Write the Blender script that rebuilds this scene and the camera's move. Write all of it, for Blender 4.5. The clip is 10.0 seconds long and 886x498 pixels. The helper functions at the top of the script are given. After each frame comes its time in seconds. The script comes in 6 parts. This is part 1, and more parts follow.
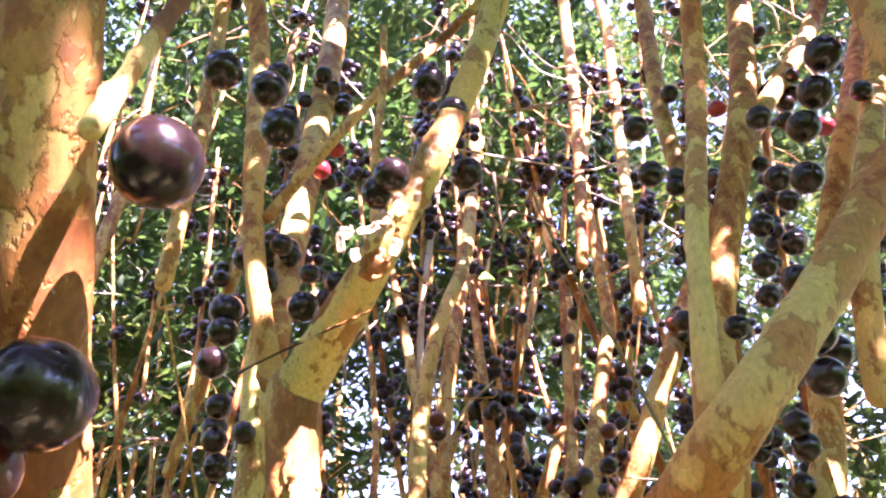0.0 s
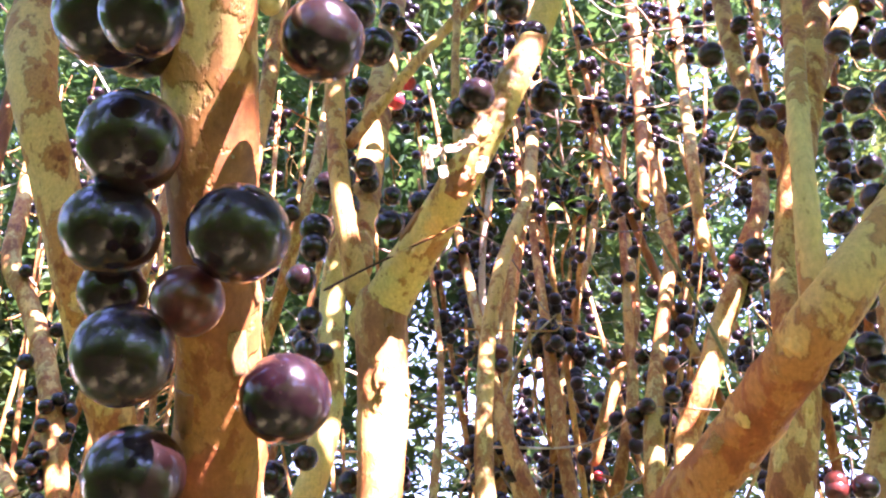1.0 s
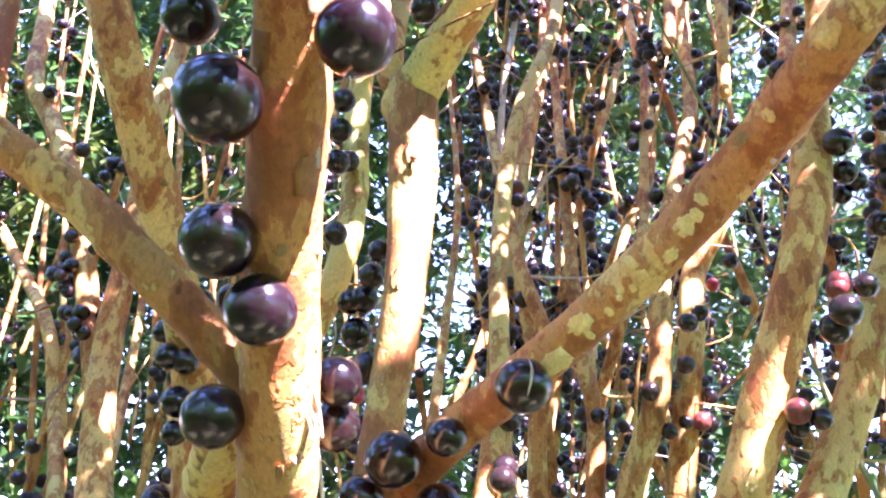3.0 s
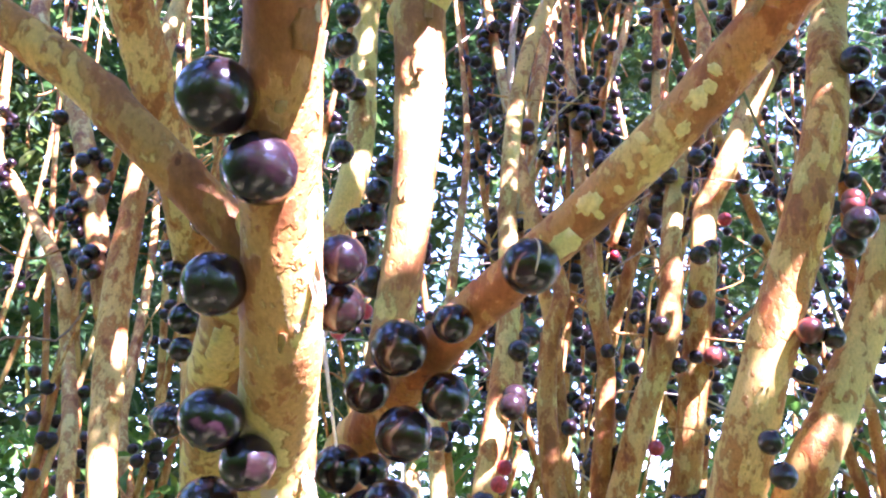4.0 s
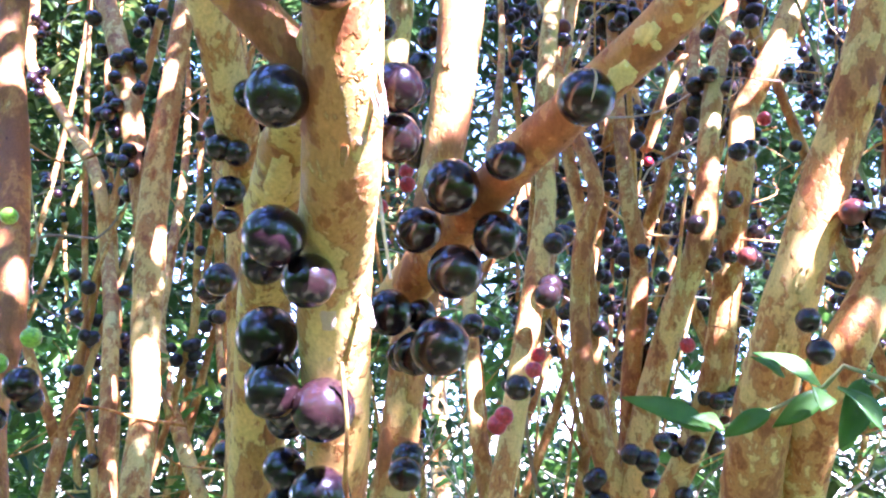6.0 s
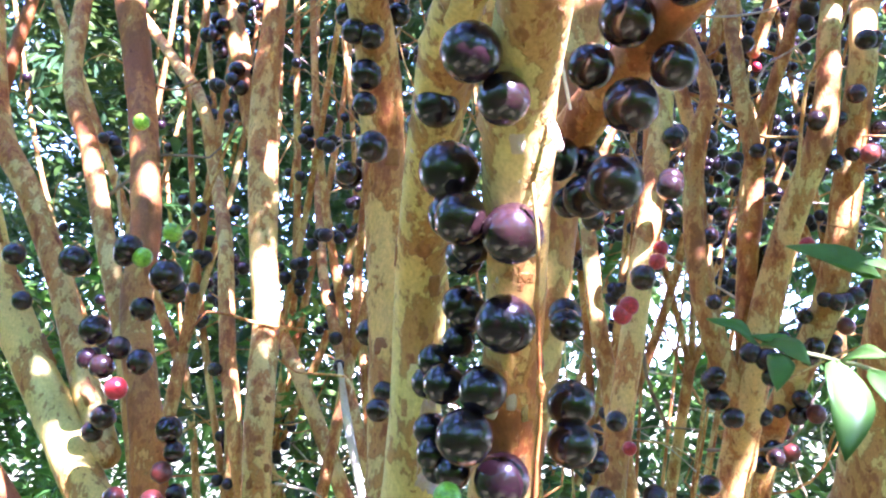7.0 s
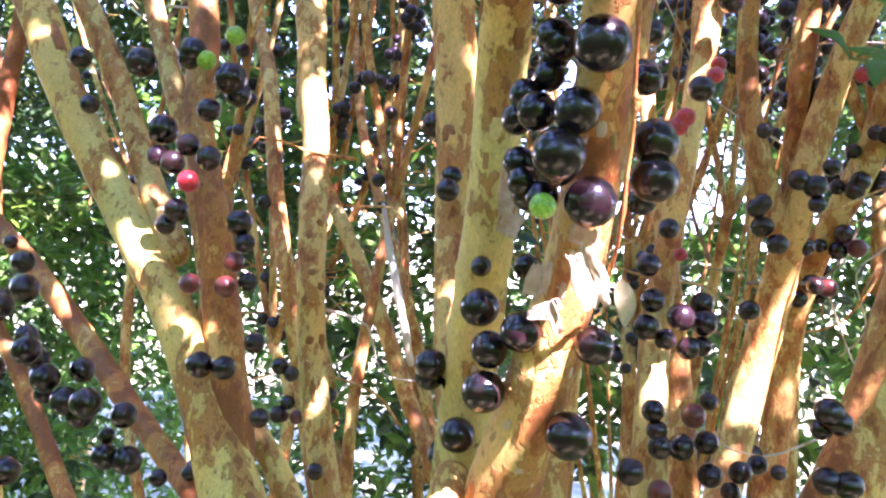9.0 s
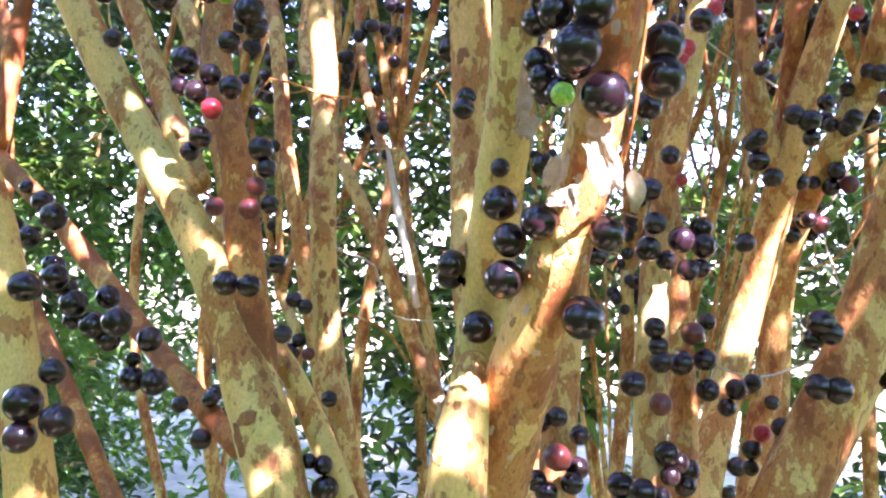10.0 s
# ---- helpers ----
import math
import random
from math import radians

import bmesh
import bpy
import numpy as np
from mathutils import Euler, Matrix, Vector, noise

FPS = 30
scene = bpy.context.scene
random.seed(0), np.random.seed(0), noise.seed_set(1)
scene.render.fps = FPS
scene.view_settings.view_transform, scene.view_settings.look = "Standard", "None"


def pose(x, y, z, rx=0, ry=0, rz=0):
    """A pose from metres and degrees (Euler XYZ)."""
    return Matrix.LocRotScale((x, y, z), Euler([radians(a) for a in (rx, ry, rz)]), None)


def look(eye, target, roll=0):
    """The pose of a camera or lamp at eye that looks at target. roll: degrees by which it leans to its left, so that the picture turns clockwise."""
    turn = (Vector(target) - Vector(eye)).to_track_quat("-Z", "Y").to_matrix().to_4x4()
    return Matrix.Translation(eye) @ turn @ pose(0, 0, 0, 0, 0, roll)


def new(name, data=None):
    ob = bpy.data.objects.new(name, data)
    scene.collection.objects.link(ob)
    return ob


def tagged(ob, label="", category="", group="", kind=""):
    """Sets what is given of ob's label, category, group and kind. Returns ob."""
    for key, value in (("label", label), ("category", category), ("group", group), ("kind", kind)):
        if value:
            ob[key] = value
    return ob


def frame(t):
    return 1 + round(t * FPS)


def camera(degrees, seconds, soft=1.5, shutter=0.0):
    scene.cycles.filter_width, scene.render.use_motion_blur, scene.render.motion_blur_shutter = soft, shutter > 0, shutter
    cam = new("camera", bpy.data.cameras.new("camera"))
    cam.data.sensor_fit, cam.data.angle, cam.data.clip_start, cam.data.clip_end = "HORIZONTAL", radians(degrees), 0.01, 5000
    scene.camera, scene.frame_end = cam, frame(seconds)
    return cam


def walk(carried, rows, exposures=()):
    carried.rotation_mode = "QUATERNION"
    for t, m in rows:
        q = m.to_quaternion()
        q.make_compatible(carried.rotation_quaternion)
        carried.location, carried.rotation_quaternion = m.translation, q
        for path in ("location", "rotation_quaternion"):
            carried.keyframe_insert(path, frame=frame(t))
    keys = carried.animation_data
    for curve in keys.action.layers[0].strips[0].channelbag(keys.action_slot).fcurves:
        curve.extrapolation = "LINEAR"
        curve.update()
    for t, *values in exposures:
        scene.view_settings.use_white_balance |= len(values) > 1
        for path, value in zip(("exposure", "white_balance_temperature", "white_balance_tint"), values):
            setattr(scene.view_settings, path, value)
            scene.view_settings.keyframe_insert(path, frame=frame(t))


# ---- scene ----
cam = camera(54.84, 10.0, soft=2.2)
PATH = [
    (0, (0.0903, 0.0761, 1.7850), (0.0708, 1.9063, 3.0056), -2.48),
    (0.5, (0.0763, 0.0714, 1.7698), (0.0030, 1.9269, 2.9496), -1.80),
    (1, (0.0650, 0.0687, 1.7548), (-0.0830, 1.9590, 2.8705), -0.33),
    (1.5, (0.0667, 0.0746, 1.7317), (-0.1044, 2.0147, 2.7547), 1.66),
    (2, (0.0762, 0.0806, 1.7136), (-0.0440, 2.0601, 2.6659), 1.94),
    (2.5, (0.0559, 0.0753, 1.7001), (-0.0669, 2.0821, 2.5933), 1.91),
    (2.7, (0.0514, 0.0754, 1.6933), (-0.0954, 2.0919, 2.5606), 2.15),
    (3.8, (0.0512, 0.0935, 1.6595), (-0.1481, 2.1504, 2.4143), 2.48),
    (4, (0.0530, 0.0966, 1.6553), (-0.1517, 2.1599, 2.3910), 2.43),
    (4.5, (0.0514, 0.1006, 1.6442), (-0.1637, 2.1806, 2.3278), 2.30),
    (5, (0.0501, 0.1040, 1.6340), (-0.1906, 2.1955, 2.2725), 2.75),
    (5.2, (0.0499, 0.1052, 1.6318), (-0.2089, 2.2044, 2.2371), 2.90),
    (6.3, (0.0357, 0.1003, 1.6081), (-0.2404, 2.2159, 2.1449), 3.59),
    (6.5, (0.0289, 0.0979, 1.6010), (-0.2708, 2.2170, 2.1106), 3.81),
    (7, (-0.0005, 0.1022, 1.5658), (-0.4549, 2.2166, 1.9695), 3.26),
    (7.5, (-0.0118, 0.1120, 1.5391), (-0.4980, 2.2345, 1.8531), 3.54),
    (8, (-0.0137, 0.1091, 1.5200), (-0.5256, 2.2343, 1.7680), 3.58),
    (8.5, (-0.0232, 0.1061, 1.5144), (-0.5252, 2.2387, 1.7143), 3.36),
    (9, (-0.0272, 0.0890, 1.4871), (-0.5260, 2.2288, 1.6001), 4.23),
    (9.5, (-0.0344, 0.0698, 1.4633), (-0.5196, 2.2151, 1.5076), 4.11),
    (10, (-0.0332, 0.0503, 1.4429), (-0.5116, 2.1973, 1.4769), 3.85),
]
walk(cam, [(t, look(eye, target, roll)) for t, eye, target, roll in PATH], [(0, 3.70, 6450, 69), (1.5, 3.93, 5950, 64), (2.5, 4.10, 5650, 59), (4.5, 3.98, 5200, 60), (6.5, 4.13, 5000, 55), (8, 3.99, 5650, 59), (10, 3.95, 5700, 64)])

# ---- light ----
SUN = Vector((0.45, -0.48, 0.75)).normalized()
world = bpy.data.worlds.new("world")
scene.world = world
world.use_nodes = True
wn = world.node_tree
sky = wn.nodes.new("ShaderNodeTexSky")
sky.sky_type, sky.sun_disc = "NISHITA", False
sky.dust_density, sky.ozone_density = 0.1, 4.0
sky.sun_elevation, sky.sun_rotation = math.asin(SUN.z), math.atan2(SUN.x, SUN.y)
wn.nodes["Background"].inputs[1].default_value = 0.15
wn.links.new(sky.outputs[0], wn.nodes["Background"].inputs[0])
lamp = bpy.data.lights.new("sun", "SUN")
lamp.energy, lamp.angle, lamp.color = 5.0, radians(0.4), (1.0, 0.975, 0.94)
sun = new("sun", lamp)
sun.matrix_world = look(SUN * 30, (0, 0, 0))


# ---- materials ----
def material(name):
    m = bpy.data.materials.new(name)
    m.use_nodes = True
    nt = m.node_tree
    return m, nt, nt.nodes["Principled BSDF"]


def node(nt, kind, **values):
    n = nt.nodes.new(kind)
    for k, v in values.items():
        n.inputs[k].default_value = v
    return n


def ramp(nt, source, stops, sharp="LINEAR"):
    r = nt.nodes.new("ShaderNodeValToRGB")
    r.color_ramp.interpolation = sharp
    e = r.color_ramp.elements
    while len(e) < len(stops):
        e.new(0.5)
    for el, (at, col) in zip(e, stops):
        el.position, el.color = at, (*col, 1)
    nt.links.new(source, r.inputs[0])
    return r.outputs[0]


def mix(nt, how, fac, a, b):
    n = nt.nodes.new("ShaderNodeMix")
    n.data_type, n.blend_type = "RGBA", how
    for sock, v in ((n.inputs[0], fac), (n.inputs[6], a), (n.inputs[7], b)):
        if isinstance(v, bpy.types.NodeSocket):
            nt.links.new(v, sock)
        else:
            sock.default_value = v if isinstance(v, float) else (*v, 1)
    return n.outputs[2]


def bark(name, share, cream, tan, rust, fineness=75.0):
    """Smooth bark that sheds in map-like patches: cream new bark under tan and rust plates."""
    m, nt, b = material(name)
    co = nt.nodes.new("ShaderNodeTexCoord")
    mp = nt.nodes.new("ShaderNodeMapping")
    mp.inputs["Scale"].default_value = (1, 1, 0.55)
    nt.links.new(co.outputs["Object"], mp.inputs[0])
    big = node(nt, "ShaderNodeTexNoise", Scale=16.0, Detail=2.0, Roughness=0.5)
    mid = node(nt, "ShaderNodeTexNoise", Scale=fineness, Detail=3.0, Roughness=0.55, Distortion=0.4)
    small = node(nt, "ShaderNodeTexNoise", Scale=210.0, Detail=3.0, Roughness=0.6)
    fine = node(nt, "ShaderNodeTexNoise", Scale=520.0, Detail=4.0, Roughness=0.65)
    speck = node(nt, "ShaderNodeTexNoise", Scale=150.0, Detail=2.0, Roughness=0.5)
    for n in (big, mid, small, fine, speck):
        nt.links.new(mp.outputs[0], n.inputs["Vector"])
    first = nt.nodes.new("ShaderNodeMath")
    first.operation = "MULTIPLY_ADD"
    nt.links.new(big.outputs[0], first.inputs[0])
    first.inputs[1].default_value = 0.62
    nt.links.new(mid.outputs[0], first.inputs[2])
    add = nt.nodes.new("ShaderNodeMath")
    add.operation = "MULTIPLY_ADD"
    nt.links.new(small.outputs[0], add.inputs[0])
    add.inputs[1].default_value = 0.42
    nt.links.new(first.outputs[0], add.inputs[2])
    half = nt.nodes.new("ShaderNodeMath")
    half.operation = "MULTIPLY"
    nt.links.new(add.outputs[0], half.inputs[0])
    half.inputs[1].default_value = 0.5
    s = (share + 0.25) / 2
    col = ramp(nt, half.outputs[0], [(s - 0.10, [min(1, c * 1.12) for c in cream]), (s - 0.02, cream), (s + 0.0, [c * 0.8 for c in tan]),
                                     (s + 0.015, tan), (s + 0.05, tan), (s + 0.07, rust), (s + 0.13, [c * 0.7 for c in rust])])
    zone = node(nt, "ShaderNodeTexNoise", Scale=9.0, Detail=2.0, Roughness=0.5)
    nt.links.new(mp.outputs[0], zone.inputs["Vector"])
    col = mix(nt, "MULTIPLY", 1.0, col, ramp(nt, zone.outputs[0], [(0.38, (1.06, 0.90, 0.78)), (0.62, (0.93, 1.05, 1.08))]))
    grain = ramp(nt, fine.outputs[0], [(0.3, (0.78, 0.74, 0.68)), (0.7, (1.12, 1.12, 1.12))])
    col = mix(nt, "MULTIPLY", 1.0, col, grain)
    spots = ramp(nt, speck.outputs[0], [(0.69, (1, 1, 1)), (0.73, (0.55, 0.44, 0.34))])
    col = mix(nt, "MULTIPLY", 1.0, col, spots)
    nt.links.new(col, b.inputs["Base Color"])
    b.inputs["Roughness"].default_value = 0.62
    b.inputs["Specular IOR Level"].default_value = 0.35
    step = ramp(nt, half.outputs[0], [(s - 0.015, (0, 0, 0)), (s + 0.005, (0.6, 0.6, 0.6)), (s + 0.05, (0.65, 0.65, 0.65)), (s + 0.07, (1, 1, 1))])
    hgt = mix(nt, "ADD", 0.25, mix(nt, "ADD", 0.5, step, small.outputs[1]), fine.outputs[1])
    bump = node(nt, "ShaderNodeBump", Strength=0.7, Distance=0.0015)
    nt.links.new(hgt, bump.inputs["Height"])
    nt.links.new(bump.outputs[0], b.inputs["Normal"])
    return m


CREAM, TAN, RUST = (0.74, 0.50, 0.15), (0.58, 0.265, 0.06), (0.42, 0.14, 0.032)
bark_l = bark("mottled_bark", 0.79, CREAM, TAN, RUST, 58.0)
bark_y = bark("cream_bark", 0.86, (0.75, 0.54, 0.14), (0.55, 0.27, 0.06), (0.38, 0.14, 0.034), 44.0)
bark_r = bark("rust_bark", 0.75, CREAM, (0.57, 0.265, 0.062), (0.43, 0.155, 0.038), 62.0)
bark_t = bark("dark_twig_bark", 0.5, (0.16, 0.10, 0.05), (0.13, 0.08, 0.05), (0.09, 0.05, 0.03))
bark_m = bark("flaking_bark", 0.70, (0.74, 0.47, 0.13), (0.585, 0.262, 0.060), (0.46, 0.155, 0.036), 36.0)
bark_o = bark("orange_bark", 0.62, (0.70, 0.42, 0.11), (0.56, 0.235, 0.05), (0.43, 0.15, 0.035), 34.0)
bark_w = bark("pale_bark", 0.97, (0.62, 0.54, 0.40), (0.40, 0.27, 0.14), RUST)


def skin(name, low, high, rough, island=False):
    """Taut glossy fruit skin with a faint bloom and freckles."""
    m, nt, b = material(name)
    if island:
        rnd = nt.nodes.new("ShaderNodeNewGeometry").outputs["Random Per Island"]
    else:
        rnd = nt.nodes.new("ShaderNodeObjectInfo").outputs["Random"]
    co = nt.nodes.new("ShaderNodeTexCoord")
    k = 80.0 if island else 1.0
    n = node(nt, "ShaderNodeTexNoise", Scale=3.0 * k, Detail=4.0)
    nt.links.new(co.outputs["Object"], n.inputs["Vector"])
    swell = node(nt, "ShaderNodeTexNoise", Scale=1.9 * k, Detail=1.0)
    nt.links.new(co.outputs["Object"], swell.inputs["Vector"])
    col = mix(nt, "MIX", rnd, low, high)
    col = mix(nt, "MULTIPLY", 0.7, col, ramp(nt, n.outputs[0], [(0.35, (0.55, 0.55, 0.55)), (0.7, (1.5, 1.4, 1.4))]))
    f = node(nt, "ShaderNodeTexNoise", Scale=12.0 * k, Detail=2.0)
    nt.links.new(co.outputs["Object"], f.inputs["Vector"])
    col = mix(nt, "ADD", ramp(nt, f.outputs[0], [(0.68, (0, 0, 0)), (0.74, (0.5, 0.5, 0.5))]), col, (0.03, 0.018, 0.015))
    nt.links.new(col, b.inputs["Base Color"])
    b.inputs["Roughness"].default_value = rough
    b.inputs["IOR"].default_value = 1.5
    b.inputs["Specular IOR Level"].default_value = 0.35
    b.inputs["Coat Weight"].default_value = 0.6
    b.inputs["Coat Roughness"].default_value = 0.05
    bump = node(nt, "ShaderNodeBump", Strength=0.35, Distance=0.0016)
    nt.links.new(swell.outputs[0], bump.inputs["Height"])
    nt.links.new(bump.outputs[0], b.inputs["Normal"])
    return m


skins = {
    "b": skin("black_skin", (0.013, 0.0065, 0.0058), (0.025, 0.011, 0.010), 0.24),
    "w": skin("wine_skin", (0.011, 0.0046, 0.0058), (0.020, 0.0076, 0.010), 0.25),
    "m": skin("maroon_skin", (0.10, 0.018, 0.015), (0.16, 0.035, 0.02), 0.32),
    "r": skin("red_skin", (0.40, 0.02, 0.025), (0.55, 0.04, 0.04), 0.30),
    "g": skin("green_skin", (0.22, 0.50, 0.02), (0.33, 0.60, 0.03), 0.35),
}
skin_far = skin("dark_skin", (0.007, 0.0035, 0.005), (0.016, 0.006, 0.009), 0.29, True)


def leaf_material(name, low, high, warm, clear):
    m, nt, b = material(name)
    rnd = nt.nodes.new("ShaderNodeNewGeometry").outputs["Random Per Island"]
    co = nt.nodes.new("ShaderNodeTexCoord")
    n = node(nt, "ShaderNodeTexNoise", Scale=60.0, Detail=2.0)
    nt.links.new(co.outputs["Object"], n.inputs["Vector"])
    drift = node(nt, "ShaderNodeTexNoise", Scale=1.4, Detail=2.0)
    nt.links.new(co.outputs["Object"], drift.inputs["Vector"])
    base = mix(nt, "MIX", ramp(nt, drift.outputs[0], [(0.42, (0, 0, 0)), (0.60, (1, 1, 1))]), mix(nt, "MIX", rnd, low, high), mix(nt, "MIX", rnd, low, warm))
    col = mix(nt, "MULTIPLY", 0.5, base, ramp(nt, n.outputs[0], [(0.3, (0.6, 0.65, 0.6)), (0.7, (1.3, 1.3, 1.2))]))
    nt.links.new(col, b.inputs["Base Color"])
    b.inputs["Roughness"].default_value = 0.38
    tr = nt.nodes.new("ShaderNodeBsdfTranslucent")
    nt.links.new(mix(nt, "MULTIPLY", 1.0, col, (1.2, 1.25, 0.78)), tr.inputs[0])
    sh = nt.nodes.new("ShaderNodeMixShader")
    sh.inputs[0].default_value = clear
    nt.links.new(b.outputs[0], sh.inputs[1])
    nt.links.new(tr.outputs[0], sh.inputs[2])
    nt.links.new(sh.outputs[0], nt.nodes["Material Output"].inputs[0])
    return m


leaf_dark = leaf_material("leaf", (0.030, 0.080, 0.030), (0.072, 0.148, 0.046), (0.125, 0.155, 0.038), 0.45)
# brighter, clearer copy of leaf, so unseen crowns mirror as sunlit green
leaf_sunlit = leaf_material("sunlit_leaf", (0.07, 0.20, 0.04), (0.13, 0.31, 0.06), (0.19, 0.32, 0.06), 0.6)
# for young shoots; also colours low thicket leaves as if sunlit
leaf_young_lit = leaf_material("young_lit_leaf", (0.08, 0.22, 0.045), (0.15, 0.31, 0.06), (0.21, 0.32, 0.06), 0.5)


def plain(name, low, high, scale, rough):
    m, nt, b = material(name)
    co = nt.nodes.new("ShaderNodeTexCoord")
    n = node(nt, "ShaderNodeTexNoise", Scale=scale, Detail=6.0, Roughness=0.65)
    nt.links.new(co.outputs["Object"], n.inputs["Vector"])
    nt.links.new(ramp(nt, n.outputs[0], [(0.35, low), (0.65, high)]), b.inputs["Base Color"])
    b.inputs["Roughness"].default_value = rough
    bump = node(nt, "ShaderNodeBump", Strength=0.4, Distance=0.01)
    nt.links.new(n.outputs[0], bump.inputs["Height"])
    nt.links.new(bump.outputs[0], b.inputs["Normal"])
    return m


grass = plain("grass_ground", (0.08, 0.105, 0.035), (0.33, 0.29, 0.12), 3.0, 0.9)
flake = plain("shed_bark", (0.52, 0.33, 0.17), (0.74, 0.56, 0.36), 120.0, 0.7)
stalk = plain("dry_stalk", (0.45, 0.33, 0.16), (0.70, 0.58, 0.34), 200.0, 0.7)
twig = plain("grey_twig", (0.20, 0.13, 0.08), (0.42, 0.31, 0.2), 60.0, 0.8)
dry_leaf = plain("dry_leaf", (0.42, 0.34, 0.16), (0.62, 0.52, 0.28), 80.0, 0.7)


# ---- helpers of this place ----
def mesh_of(name, verts, faces, mat, smooth=True):
    me = bpy.data.meshes.new(name)
    me.from_pydata(verts, [], faces)
    me.materials.append(mat)
    if smooth:
        me.polygons.foreach_set("use_smooth", [True] * len(faces))
    me.update()
    return me


def part(name, data, parent, label="", kind=""):
    ob = new(name, data)
    ob.parent = parent
    return tagged(ob, label, kind=kind)


def smooth_line(pts, step):
    """Points along a Catmull-Rom curve through (x, y, z, r), about step apart."""
    P = [np.array(p, float) for p in pts]
    P = [2 * P[0] - P[1]] + P + [2 * P[-1] - P[-2]]
    out = []
    for a, b, c, d in zip(P, P[1:], P[2:], P[3:]):
        n = max(2, int(np.linalg.norm((c - b)[:3]) / step))
        for k in range(n):
            t = k / n
            out.append(0.5 * (2 * b + (c - a) * t + (2 * a - 5 * b + 4 * c - d) * t * t + (3 * b - a - 3 * c + d) * t ** 3))
    out.append(P[-2])
    return out


def tube(line, sides, rough=0.06, warts=0.0):
    """A closed tube round the line, with an uneven, lightly fluted and warty outline."""
    V, Fs = [], []
    pts = [Vector(p[:3]) for p in line]
    ref = Vector((1, 0, 0))
    for i, p in enumerate(line):
        d = (pts[min(i + 1, len(pts) - 1)] - pts[max(i - 1, 0)]).normalized()
        u = (ref - d * ref.dot(d)).normalized()
        ref = u
        v = d.cross(u)
        for k in range(sides):
            a = 2 * math.pi * k / sides
            q = u * math.cos(a) + v * math.sin(a)
            s = pts[i] + q * max(p[3], 0.0006)
            r = max(p[3], 0.0006) * (1 + rough * noise.noise(s * 28) + rough * 0.7 * noise.noise(Vector((s.x * 90, s.y * 90, s.z * 25))))
            if warts:
                w = noise.noise(s * 150 + Vector((7, 3, 1)))
                r += warts * max(0.0, w - 0.32) * 3
            V.append(pts[i] + q * r)
    n = len(line)
    for i in range(n - 1):
        for k in range(sides):
            a, b = i * sides + k, i * sides + (k + 1) % sides
            Fs.append((a, b, b + sides, a + sides))
    Fs.append(tuple(range(sides))[::-1])
    Fs.append(tuple(range((n - 1) * sides, n * sides)))
    return V, Fs


def tree(name, label, group="fruiting trees of the grove"):
    return tagged(new(name), label, "tree", group)


def ball(name, mat, seed, rings=12, segs=18):
    """A round fruit, slightly flattened, with a small sunken blossom scar at its foot."""
    V, Fs = [(0, 0, 1.0)], []
    for i in range(1, rings):
        th = math.pi * i / rings
        for k in range(segs):
            a = 2 * math.pi * k / segs
            d = Vector((math.sin(th) * math.cos(a), math.sin(th) * math.sin(a), math.cos(th)))
            r = 1 + 0.025 * noise.noise(d * 1.3 + Vector((seed, 0, 0))) - 0.06 * max(0, (d.z - 0.93) / 0.07)
            V.append(d * r)
    V.append((0, 0, -0.99))
    for k in range(segs):
        Fs.append((0, 1 + k, 1 + (k + 1) % segs))
        last = 1 + (rings - 2) * segs
        Fs.append((len(V) - 1, last + (k + 1) % segs, last + k))
    for i in range(rings - 2):
        for k in range(segs):
            a, b = 1 + i * segs + k, 1 + i * segs + (k + 1) % segs
            Fs.append((a, a + segs, b + segs, b))
    return mesh_of(name, V, Fs, mat)


def scar_mesh():
    """The dried star of the blossom end."""
    V, Fs = [(0, 0, 1.0)], []
    for k in range(10):
        a, r = 2 * math.pi * k / 10, 0.07 if k % 2 else 0.035
        V.append((r * math.cos(a), r * math.sin(a), 1.004 if k % 2 else 0.96))
    for k in range(10):
        Fs.append((0, 1 + k, 1 + (k + 1) % 10))
    return mesh_of("blossom_scar", V, Fs, twig)


def streak_mesh():
    """A pale scratch: a thin raised strip bent down one side of a fruit."""
    V, Fs, n = [], [], 14
    for i in range(n + 1):
        th = 0.45 + 1.7 * i / n
        for k in (-1, 0, 1):
            a = -1.35 + 0.10 * math.sin(th * 1.7) + k * 0.05 * (0.4 + 0.6 * math.sin(math.pi * i / n)) * (1 + 0.5 * noise.noise(Vector((i * 0.7, k, 0))))
            d = Vector((math.sin(th) * math.cos(a), math.sin(th) * math.sin(a), math.cos(th)))
            V.append(d * (1.012 if k == 0 else 0.998))
    for i in range(n):
        for k in range(2):
            a = i * 3 + k
            Fs.append((a, a + 3, a + 4, a + 1))
    return mesh_of("streak", V, Fs, stalk)


streak = streak_mesh()
fruit_meshes = {k: [ball("fruit", m, s * 3.7) for s in range(3)] for k, m in skins.items()}
scar = scar_mesh()
rng = random.Random(11)
fruit_count = {}
fruit_label = {"b": "", "w": "wine-purple ripening fruit", "m": "maroon half-ripe fruit", "r": "bright red unripe fruit", "g": "lime-green unripe fruit"}


